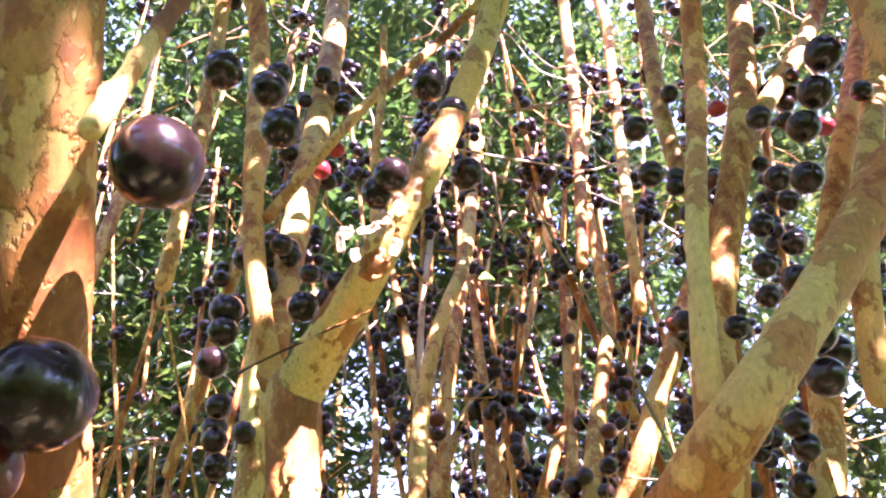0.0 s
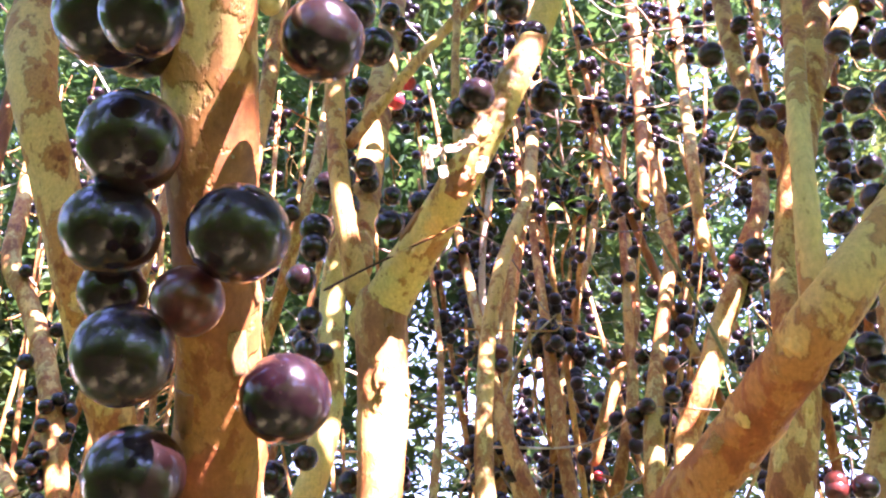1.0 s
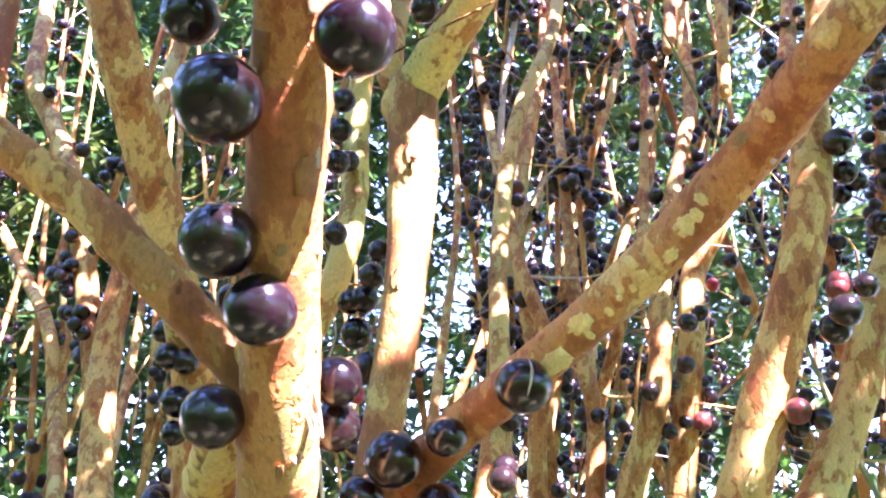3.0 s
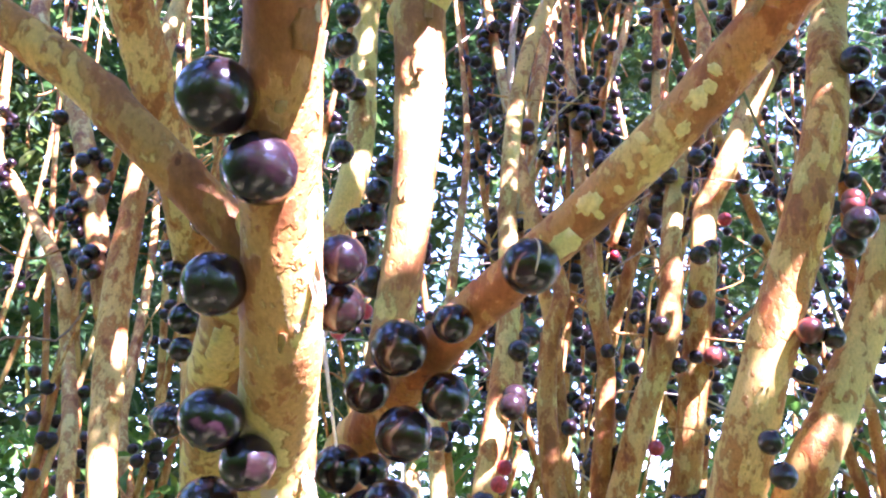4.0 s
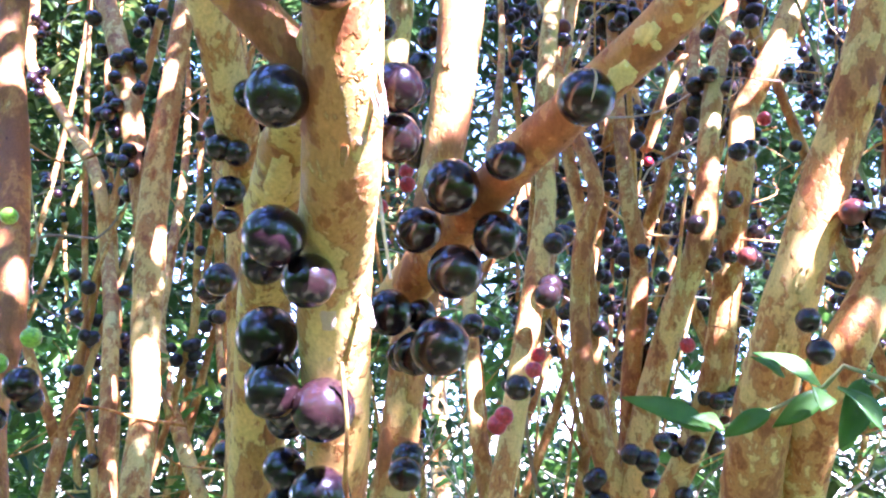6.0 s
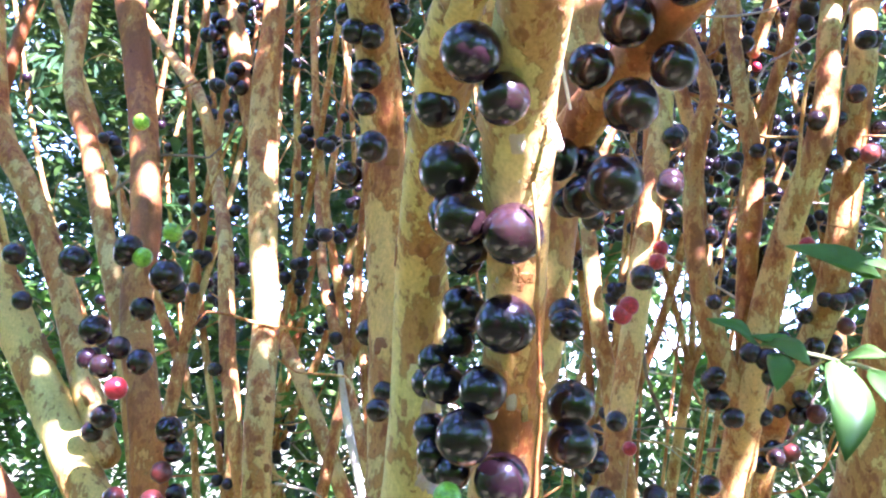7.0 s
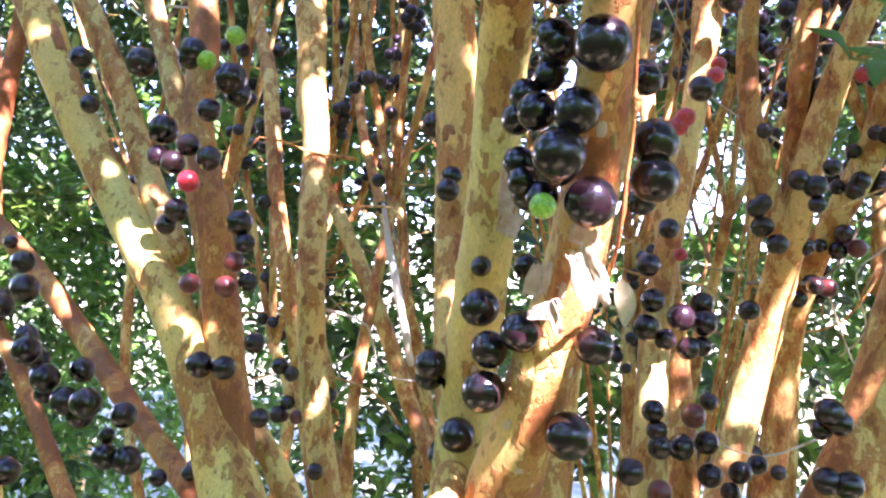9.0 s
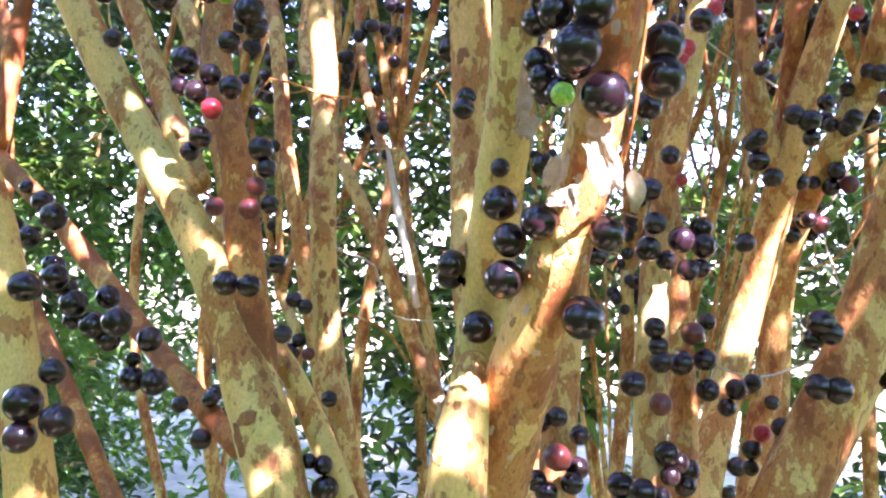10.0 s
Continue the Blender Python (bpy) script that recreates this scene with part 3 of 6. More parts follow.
stem(left_tree, "red_stem", bark_o, 0, [(-0.3754, 0.8049, 1.3314, 0.0220), (-0.3971, 0.8143, 1.4326, 0.0177), (-0.4232, 0.8273, 1.5343, 0.0156), (-0.4650, 0.8568, 1.6352, 0.0150), (-0.4826, 0.8819, 1.7391, 0.0157), (-0.5173, 0.9119, 1.8465, 0.0159), (-0.5613, 0.9459, 1.9585, 0.0168), (-0.5886, 0.9461, 2.0676, 0.0165)])
stem(left_tree, "thin_stem", bark_l, 0, [(-0.4639, 0.8319, 1.5074, 0.0142), (-0.5246, 0.8615, 1.5939, 0.0132), (-0.5789, 0.8822, 1.6859, 0.0131), (-0.6345, 0.8932, 1.7731, 0.0135), (-0.6983, 0.9062, 1.8609, 0.0141)])
stem(left_tree, "inner_stem", bark_r, 4, [(-0.4106, 0.8284, 1.4305, 0.0111), (-0.4455, 0.8470, 1.5289, 0.0107), (-0.4899, 0.8727, 1.6299, 0.0103), (-0.5381, 0.8951, 1.7286, 0.0104), (-0.5899, 0.9255, 1.8305, 0.0111), (-0.6512, 0.9598, 1.9327, 0.0113)])
stem(left_tree, "side_stem", bark_y, 3, [(-0.2755, 0.8214, 1.1951, 0.0132), (-0.3111, 0.8320, 1.2586, 0.0131), (-0.3506, 0.8406, 1.3197, 0.0121), (-0.3975, 0.8415, 1.3769, 0.0102)])
stem(pole_tree, "trunk", bark_l, 0, [(-0.3415, 1.0726, 1.1176, 0.0168), (-0.3720, 1.0841, 1.2041, 0.0176), (-0.4016, 1.0994, 1.2936, 0.0182), (-0.4201, 1.1046, 1.3862, 0.0183), (-0.4299, 1.1021, 1.4812, 0.0180), (-0.4457, 1.1273, 1.5745, 0.0182), (-0.4625, 1.1634, 1.6637, 0.0185), (-0.4744, 1.1623, 1.7508, 0.0188), (-0.4936, 1.1838, 1.8407, 0.0209), (-0.5089, 1.1987, 1.9276, 0.0211), (-0.5180, 1.2104, 2.0064, 0.0207), (-0.5189, 1.2159, 2.0963, 0.0183), (-0.5217, 1.2241, 2.1937, 0.0162), (-0.5272, 1.2373, 2.2933, 0.0158), (-0.5274, 1.2394, 2.3849, 0.0152)])
stem(pole_tree, "red_fork", bark_r, 25, [(-0.5305, 1.2196, 1.9506, 0.0178), (-0.5659, 1.2332, 2.0477, 0.0173), (-0.6055, 1.2523, 2.1471, 0.0171), (-0.6503, 1.2786, 2.2491, 0.0174), (-0.7064, 1.3108, 2.3516, 0.0176), (-0.7632, 1.3305, 2.4422, 0.0176), (-0.8116, 1.3323, 2.5206, 0.0169)])
stem(pole_tree, "left_red", bark_o, 10, [(-0.4668, 0.9739, 1.2128, 0.0138), (-0.5459, 1.0243, 1.2497, 0.0148), (-0.6239, 1.0698, 1.2907, 0.0154), (-0.6986, 1.1071, 1.3375, 0.0159), (-0.7733, 1.1416, 1.3887, 0.0160), (-0.8477, 1.1726, 1.4397, 0.0159), (-0.9223, 1.2027, 1.4887, 0.0156), (-0.9997, 1.2315, 1.5323, 0.0156), (-1.0618, 1.2553, 1.5727, 0.0158), (-1.0536, 1.2501, 1.6006, 0.0166)])
stem(pole_tree, "low_red", bark_o, 10, [(-0.7141, 1.1323, 1.0602, 0.0143), (-0.7840, 1.1704, 1.1265, 0.0141), (-0.8570, 1.2111, 1.1938, 0.0140), (-0.9237, 1.2416, 1.2651, 0.0137), (-0.9870, 1.2617, 1.3397, 0.0134), (-1.0486, 1.2764, 1.4164, 0.0131)])
stem(pole_tree, "twig_stem", bark_r, 8, [(-0.4317, 1.2547, 1.0712, 0.0125), (-0.4576, 1.2717, 1.1569, 0.0126), (-0.4843, 1.2857, 1.2457, 0.0128), (-0.5067, 1.2873, 1.3392, 0.0128), (-0.5228, 1.2756, 1.4326, 0.0126), (-0.5459, 1.2759, 1.5252, 0.0126), (-0.5796, 1.3045, 1.6219, 0.0127), (-0.6064, 1.3324, 1.7195, 0.0128), (-0.6369, 1.3686, 1.8150, 0.0126), (-0.6833, 1.4253, 1.8965, 0.0119), (-0.7245, 1.4662, 1.9757, 0.0116), (-0.7469, 1.4669, 2.0587, 0.0123), (-0.8004, 1.5072, 2.1354, 0.0124), (-0.8796, 1.5790, 2.2086, 0.0119), (-0.9637, 1.6498, 2.2902, 0.0116), (-1.0578, 1.7173, 2.3847, 0.0116), (-1.1221, 1.7368, 2.4595, 0.0115)])
stem(near_tree, "trunk", bark_y, 0, [(-0.4647, 0.6248, 1.2220, 0.0194), (-0.4851, 0.6231, 1.3247, 0.0176), (-0.5151, 0.6275, 1.4241, 0.0166), (-0.5604, 0.6358, 1.5179, 0.0164), (-0.6178, 0.6514, 1.6097, 0.0166)])
stem(thicket_tree, "oblique", bark_r, 10, [(-0.3226, 1.5237, 1.1510, 0.0158), (-0.3794, 1.5619, 1.2268, 0.0160), (-0.4269, 1.5817, 1.3101, 0.0156), (-0.4623, 1.5754, 1.3980, 0.0150), (-0.5020, 1.5717, 1.4812, 0.0144), (-0.5525, 1.5968, 1.5627, 0.0143), (-0.6136, 1.6466, 1.6432, 0.0142), (-0.6743, 1.7024, 1.7210, 0.0139), (-0.7279, 1.7629, 1.8063, 0.0137), (-0.7756, 1.8249, 1.8974, 0.0136)])
stem(thicket_tree, "pale_twig", bark_w, 0, [(-0.3882, 1.4668, 1.3668, 0.0058), (-0.4057, 1.4433, 1.4543, 0.0068), (-0.4281, 1.4369, 1.5402, 0.0066), (-0.4557, 1.4610, 1.6275, 0.0038)])
stem(thicket_tree, "twig_back", bark_r, 10, [(-0.3823, 1.6493, 1.1453, 0.0141), (-0.4019, 1.6795, 1.2454, 0.0136), (-0.4259, 1.6833, 1.3466, 0.0129), (-0.4530, 1.6703, 1.4434, 0.0123), (-0.4893, 1.6821, 1.5360, 0.0118), (-0.5347, 1.7276, 1.6296, 0.0115), (-0.5826, 1.7783, 1.7250, 0.0113), (-0.6294, 1.8298, 1.8213, 0.0111)])
stem(thicket_tree, "high_stem", bark_l, 30, [(0.0408, 1.4611, 1.8756, 0.0134), (0.0412, 1.4783, 1.9577, 0.0135), (0.0418, 1.4871, 2.0376, 0.0135), (0.0438, 1.4991, 2.1158, 0.0135), (0.0464, 1.5162, 2.1960, 0.0137), (0.0521, 1.5329, 2.2775, 0.0141), (0.0597, 1.5518, 2.3616, 0.0146), (0.0683, 1.5788, 2.4504, 0.0152), (0.0782, 1.6030, 2.5392, 0.0158), (0.0908, 1.6282, 2.6282, 0.0160), (0.1051, 1.6488, 2.7151, 0.0163), (0.1198, 1.6654, 2.7998, 0.0164), (0.1334, 1.6871, 2.8903, 0.0168), (0.1456, 1.7313, 3.0007, 0.0173), (0.1596, 1.8095, 3.1425, 0.0182), (0.1731, 1.8933, 3.2954, 0.0192), (0.1870, 1.9553, 3.4345, 0.0199), (0.2006, 2.0008, 3.5636, 0.0205), (0.2132, 2.0406, 3.6902, 0.0210), (0.2259, 2.0808, 3.8200, 0.0215), (0.2366, 2.0907, 3.9214, 0.0216), (0.2467, 2.0942, 4.0149, 0.0218), (0.2568, 2.0986, 4.1091, 0.0218), (0.2680, 2.1022, 4.2019, 0.0219)])
stem(thicket_tree, "white_stem", bark_m, 8, [(0.3247, 1.3724, 2.6027, 0.0112), (0.3366, 1.3900, 2.6939, 0.0120), (0.3539, 1.4396, 2.8109, 0.0131), (0.3748, 1.5018, 2.9447, 0.0143), (0.3900, 1.5488, 3.0706, 0.0149), (0.4038, 1.5913, 3.1970, 0.0153), (0.4187, 1.6424, 3.3364, 0.0156), (0.4328, 1.6952, 3.4820, 0.0158), (0.4430, 1.7307, 3.6127, 0.0159), (0.4479, 1.7355, 3.7123, 0.0157), (0.4504, 1.7211, 3.7860, 0.0154), (0.4505, 1.6956, 3.8454, 0.0151), (0.4497, 1.6688, 3.8983, 0.0148)])
stem(thicket_tree, "thin_high", bark_l, 12, [(0.3916, 1.2890, 2.4566, 0.0101), (0.3970, 1.2943, 2.5405, 0.0105), (0.4060, 1.3094, 2.6303, 0.0108), (0.4230, 1.3566, 2.7462, 0.0114), (0.4437, 1.4153, 2.8733, 0.0118), (0.4604, 1.4611, 2.9947, 0.0122), (0.4783, 1.5076, 3.1199, 0.0128), (0.4993, 1.5657, 3.2591, 0.0135), (0.5215, 1.6263, 3.4073, 0.0144), (0.5403, 1.6709, 3.5425, 0.0151)])
stem(thicket_tree, "slender", bark_w, 5, [(0.0191, 1.3767, 2.1674, 0.0062), (0.0251, 1.3764, 2.2582, 0.0063), (0.0290, 1.3908, 2.3537, 0.0065), (0.0288, 1.4096, 2.4506, 0.0063), (0.0316, 1.4278, 2.5459, 0.0062), (0.0408, 1.4422, 2.6367, 0.0061), (0.0523, 1.4635, 2.7321, 0.0062)])
stem(thicket_tree, "slender", bark_r, 12, [(0.1420, 1.5394, 2.1898, 0.0098), (0.1578, 1.5322, 2.2734, 0.0092), (0.1743, 1.5473, 2.3586, 0.0091), (0.1913, 1.5796, 2.4471, 0.0089), (0.2129, 1.6083, 2.5338, 0.0088), (0.2386, 1.6398, 2.6233, 0.0087), (0.2650, 1.6695, 2.7126, 0.0086)])
stem(thicket_tree, "slender", bark_r, 14, [(0.2069, 1.5131, 2.1798, 0.0115), (0.2335, 1.4997, 2.2556, 0.0110), (0.2641, 1.5066, 2.3300, 0.0107), (0.2972, 1.5304, 2.4053, 0.0106), (0.3159, 1.5582, 2.4879, 0.0106), (0.3238, 1.5981, 2.5825, 0.0107), (0.3292, 1.6389, 2.6810, 0.0108), (0.3269, 1.6739, 2.7769, 0.0109), (0.3194, 1.7092, 2.8751, 0.0109), (0.3152, 1.7602, 2.9862, 0.0110)])
stem(thicket_tree, "slender", bark_r, 10, [(-0.2891, 1.1444, 2.1718, 0.0083), (-0.2641, 1.1369, 2.2699, 0.0092), (-0.2412, 1.1210, 2.3612, 0.0096), (-0.2253, 1.1178, 2.4532, 0.0097), (-0.2194, 1.1488, 2.5653, 0.0098)])
stem(thicket_tree, "slender", bark_l, 8, [(-0.2285, 0.8723, 2.2881, 0.0096), (-0.2293, 0.8902, 2.3994, 0.0103), (-0.2319, 0.9113, 2.5176, 0.0109), (-0.2442, 0.9516, 2.6611, 0.0115), (-0.2542, 0.9840, 2.8049, 0.0120), (-0.2531, 0.9828, 2.9154, 0.0120)])
stem(thicket_tree, "slender", bark_r, 10, [(-0.1262, 1.7616, 1.9297, 0.0099), (-0.0805, 1.7476, 2.0070, 0.0094), (-0.0382, 1.7304, 2.0813, 0.0090), (-0.0088, 1.7248, 2.1580, 0.0087), (0.0127, 1.7323, 2.2380, 0.0084), (0.0370, 1.7408, 2.3149, 0.0082), (0.0658, 1.7480, 2.3913, 0.0079), (0.0955, 1.7630, 2.4703, 0.0077), (0.1253, 1.7855, 2.5529, 0.0076)])
stem(thicket_tree, "slender", bark_r, 12, [(0.1340, 1.4122, 1.6726, 0.0125), (0.1220, 1.4035, 1.7576, 0.0126), (0.1117, 1.3962, 1.8423, 0.0126), (0.1048, 1.3979, 1.9263, 0.0121), (0.0961, 1.3953, 2.0056, 0.0114), (0.0792, 1.3989, 2.0839, 0.0107), (0.0652, 1.4120, 2.1642, 0.0103), (0.0635, 1.4291, 2.2454, 0.0101), (0.0665, 1.4540, 2.3303, 0.0101), (0.0713, 1.4824, 2.4166, 0.0101)])
stem(thicket_tree, "slender", bark_r, 12, [(0.1714, 1.3854, 1.8012, 0.0109), (0.1728, 1.3749, 1.8884, 0.0104), (0.1855, 1.3646, 1.9682, 0.0100), (0.2064, 1.3539, 2.0415, 0.0097), (0.2282, 1.3542, 2.1136, 0.0095), (0.2481, 1.3648, 2.1860, 0.0093), (0.2673, 1.3863, 2.2604, 0.0091)])

fruit(main_tree, "b", 0.0191, 0.2369, 1.9219, 0.0118)
fruit(main_tree, "b", -0.0256, 0.2090, 1.9060, 0.0125)
fruit(main_tree, "b", -0.0334, 0.2385, 1.9281, 0.0116)
fruit(main_tree, "b", -0.0292, 0.2385, 1.8914, 0.0138)
fruit(main_tree, "b", -0.0360, 0.2504, 1.8728, 0.0130)
fruit(main_tree, "b", 0.0032, 0.2372, 1.8610, 0.0123)
fruit(main_tree, "g2", -0.0109, 0.2476, 1.8491, 0.0088)
fruit(main_tree, "b", -0.0412, 0.2678, 1.8634, 0.0094)
fruit(main_tree, "b", -0.0194, 0.2377, 1.8309, 0.0116)
fruit(main_tree, "w", 0.0034, 0.2904, 1.8398, 0.0129)
fruit(main_tree, "b", -0.0380, 0.2940, 1.8200, 0.0143)
fruit(main_tree, "b", -0.0029, 0.1846, 1.8795, 0.0085)
fruit(main_tree, "b", -0.0421, 0.3228, 1.7854, 0.0127)
fruit(main_tree, "w", -0.0289, 0.3334, 1.7659, 0.0121)
fruit(main_tree, "b", -0.0502, 0.3630, 1.7372, 0.0113)
fruit(main_tree, "w", -0.0573, 0.3964, 1.6969, 0.0119)
fruit(main_tree, "b", -0.0462, 0.4095, 1.6833, 0.0106)
fruit(main_tree, "w", -0.0170, 0.4040, 1.7600, 0.0101)
fruit(main_tree, "b", -0.0193, 0.4190, 1.7450, 0.0105)
fruit(main_tree, "b", -0.0005, 0.4602, 1.7387, 0.0129)
fruit(main_tree, "w", 0.0237, 0.4481, 1.7471, 0.0091)
fruit(main_tree, "b", -0.0164, 0.4751, 1.7230, 0.0111)
fruit(main_tree, "b", 0.0200, 0.4668, 1.7190, 0.0109)
fruit(main_tree, "b", 0.0016, 0.4723, 1.7033, 0.0127)
fruit(main_tree, "s", 0.0561, 0.4196, 1.7635, 0.0118)
fruit(main_tree, "b", -0.0341, 0.5118, 1.6909, 0.0118)
fruit(main_tree, "b", -0.0051, 0.4888, 1.6719, 0.0138)
fruit(main_tree, "b", -0.0193, 0.5111, 1.6713, 0.0110)
fruit(main_tree, "b", -0.0761, 0.4572, 1.6684, 0.0137)
fruit(main_tree, "b", -0.0676, 0.4452, 1.6444, 0.0116)
fruit(main_tree, "b", -0.0452, 0.4442, 1.6380, 0.0132)
fruit(main_tree, "b", -0.1520, 0.5843, 1.7208, 0.0102)
fruit(main_tree, "b", -0.0533, 0.2986, 1.8539, 0.0096)
fruit(main_tree, "w", -0.0160, 0.2574, 1.8545, 0.0089)
fruit(main_tree, "b", -0.0876, 0.4751, 1.7058, 0.0109)
fruit(main_tree, "b", -0.0751, 0.4624, 1.6498, 0.0107)
fruit(main_tree, "b", -0.0671, 0.4730, 1.6392, 0.0097)
fruit(main_tree, "w", -0.0498, 0.4693, 1.6032, 0.0133)
fruit(main_tree, "b", -0.0745, 0.4955, 1.6144, 0.0096)
fruit(main_tree, "w", -0.0750, 0.4736, 1.6551, 0.0093)
fruit(main_tree, "b", -0.0722, 0.4848, 1.6360, 0.0096)
fruit(main_tree, "b", -0.0711, 0.4950, 1.6112, 0.0092)
fruit(main_tree, "b", -0.0768, 0.5055, 1.5980, 0.0080)
fruit(main_tree, "b", -0.0802, 0.4917, 1.5770, 0.0097)
fruit(main_tree, "b", -0.0600, 0.4789, 1.5749, 0.0112)
fruit(main_tree, "b", -0.0667, 0.4767, 1.5542, 0.0128)
fruit(main_tree, "w", -0.0526, 0.4996, 1.5356, 0.0129)
fruit(main_tree, "w", -0.0900, 0.5138, 1.5556, 0.0086)
fruit(main_tree, "b", -0.0839, 0.5103, 1.5395, 0.0090)
fruit(main_tree, "b", -0.0310, 0.5445, 1.7063, 0.0104)
fruit(main_tree, "b", -0.0244, 0.5323, 1.5716, 0.0122)
fruit(main_tree, "b", -0.0232, 0.5308, 1.5523, 0.0125)
fruit(main_tree, "b", -0.0327, 0.5954, 1.6230, 0.0098)
fruit(main_tree, "b", -0.2151, 0.7284, 1.7433, 0.0114)
fruit(main_tree, "b", -0.1945, 0.7465, 1.6213, 0.0109)
fruit(main_tree, "w", -0.1075, 0.5219, 1.7124, 0.0080)
fruit(main_tree, "g", -0.0718, 0.4710, 1.5293, 0.0062)
fruit(main_tree, "w", -0.1707, 0.7186, 1.5758, 0.0087)
fruit(main_tree, "b", -0.0881, 0.5050, 1.5880, 0.0084)
fruit(main_tree, "b", -0.0687, 0.4882, 1.5512, 0.0106)
fruit(main_tree, "b", -0.0863, 0.5061, 1.5447, 0.0084)
fruit(main_tree, "b", -0.0764, 0.5040, 1.5373, 0.0086)
fruit(main_tree, "b", -0.0930, 0.5160, 1.5782, 0.0086)
fruit(main_tree, "b", -0.0752, 0.5065, 1.6080, 0.0083)
fruit(main_tree, "b", -0.0304, 0.5725, 1.6143, 0.0093)
fruit(main_tree, "b", -0.0277, 0.5235, 1.6715, 0.0083)
fruit(main_tree, "b", -0.0194, 0.5210, 1.6917, 0.0083)
fruit(main_tree, "b", -0.1905, 0.6787, 1.8075, 0.0123)
fruit(main_tree, "b", -0.1880, 0.6762, 1.8367, 0.0103)
fruit(main_tree, "b", -0.1898, 0.6791, 1.7847, 0.0094)
fruit(main_tree, "b", -0.2089, 0.7051, 1.7390, 0.0094)
fruit(main_tree, "b", -0.1136, 0.5604, 1.4807, 0.0110)
fruit(main_tree, "w", -0.0862, 0.5367, 1.4699, 0.0113)
fruit(main_tree, "b", -0.1047, 0.5491, 1.4584, 0.0107)
fruit(main_tree, "b", -0.1065, 0.5502, 1.4354, 0.0120)
fruit(main_tree, "b", -0.1288, 0.5991, 1.4025, 0.0110)
fruit(main_tree, "b", -0.1522, 0.6153, 1.4419, 0.0103)
fruit(main_tree, "b", -0.1542, 0.6222, 1.4336, 0.0093)
fruit(main_tree, "b", -0.1375, 0.6224, 1.4308, 0.0084)
fruit(main_tree, "b", -0.0485, 0.5434, 1.4654, 0.0105)
fruit(main_tree, "b", -0.0594, 0.5522, 1.4162, 0.0133)
fruit(main_tree, "b", -0.1681, 0.6942, 1.5625, 0.0088)
fruit(main_tree, "b", -0.1178, 0.5778, 1.5043, 0.0063)
fruit(main_tree, "b", -0.0898, 0.5657, 1.5056, 0.0075)
fruit(main_tree, "b", -0.1511, 0.6519, 1.3779, 0.0073)
fruit(main_tree, "b", -0.0293, 0.5947, 1.5484, 0.0088)
fruit(main_tree, "b", 0.0973, 0.5595, 2.2327, 0.0117)
fruit(main_tree, "b", 0.0761, 0.5601, 2.1949, 0.0116)
fruit(main_tree, "b", 0.0807, 0.5068, 2.2109, 0.0128)
fruit(main_tree, "b", 0.0535, 0.5211, 2.1426, 0.0126)
fruit(main_tree, "b", 0.1055, 0.5893, 2.1957, 0.0132)
fruit(main_tree, "b", 0.1271, 0.6139, 2.3506, 0.0128)
fruit(main_tree, "b", 0.0429, 0.5336, 2.1384, 0.0117)
fruit(main_tree, "b", -0.0413, 0.6239, 2.1620, 0.0090)
fruit(main_tree, "b", -0.0155, 0.5953, 2.0883, 0.0114)
fruit(main_tree, "b", -0.0717, 0.6022, 2.0919, 0.0125)
fruit(main_tree, "b", -0.0707, 0.5969, 2.0725, 0.0109)
fruit(main_tree, "b", -0.0212, 0.6404, 2.1442, 0.0082)
fruit(main_tree, "w", 0.0038, 0.6149, 2.1192, 0.0090)
fruit(main_tree, "b", -0.0266, 0.4908, 2.1981, 0.0128)
fruit(main_tree, "b", -0.0068, 0.4554, 2.1298, 0.0124)
fruit(main_tree, "b", -0.0485, 0.4593, 2.1853, 0.0129)
fruit(main_tree, "b", -0.0789, 0.6333, 2.0327, 0.0095)
fruit(main_tree, "b", -0.0799, 0.6367, 2.0090, 0.0094)
fruit(main_tree, "r", -0.0372, 0.7510, 2.3390, 0.0099)
fruit(main_tree, "r", -0.0338, 0.8181, 2.4227, 0.0097)
fruit(main_tree, "b", -0.0936, 0.6528, 2.0772, 0.0127)
fruit(main_tree, "b", -0.0798, 0.6469, 2.1205, 0.0120)
fruit(main_tree, "b", -0.0948, 0.6827, 2.0370, 0.0102)
fruit(main_tree, "b", -0.0911, 0.6856, 2.0079, 0.0105)
fruit(main_tree, "b", -0.1111, 0.6788, 1.9282, 0.0129)
fruit(main_tree, "b", -0.0592, 0.6800, 1.8884, 0.0109)
fruit(main_tree, "b", -0.1178, 0.7101, 1.8775, 0.0096)
fruit(main_tree, "b", -0.0653, 0.6900, 1.8642, 0.0126)
fruit(main_tree, "r", -0.0749, 0.7628, 1.8560, 0.0065)
fruit(main_tree, "b", -0.0861, 0.6819, 1.9427, 0.0096)
fruit(main_tree, "b", -0.0447, 0.6453, 1.9137, 0.0084)
fruit(main_tree, "b", -0.0518, 0.6621, 1.9006, 0.0102)
fruit(main_tree, "b", -0.0705, 0.6833, 1.8868, 0.0097)
fruit(main_tree, "r", -0.0581, 0.6751, 1.8141, 0.0060)
fruit(main_tree, "r", -0.0824, 0.7030, 1.8058, 0.0061)
fruit(main_tree, "r", -0.0427, 0.6406, 1.6495, 0.0088)
fruit(left_tree, "b", -0.4255, 0.7721, 1.6019, 0.0105)
fruit(left_tree, "b", -0.4044, 0.7724, 1.5907, 0.0115)
fruit(left_tree, "b", -0.4360, 0.7663, 1.5848, 0.0109)
fruit(left_tree, "w", -0.4586, 0.7773, 1.5918, 0.0096)
fruit(left_tree, "r", -0.4124, 0.7542, 1.5671, 0.0097)
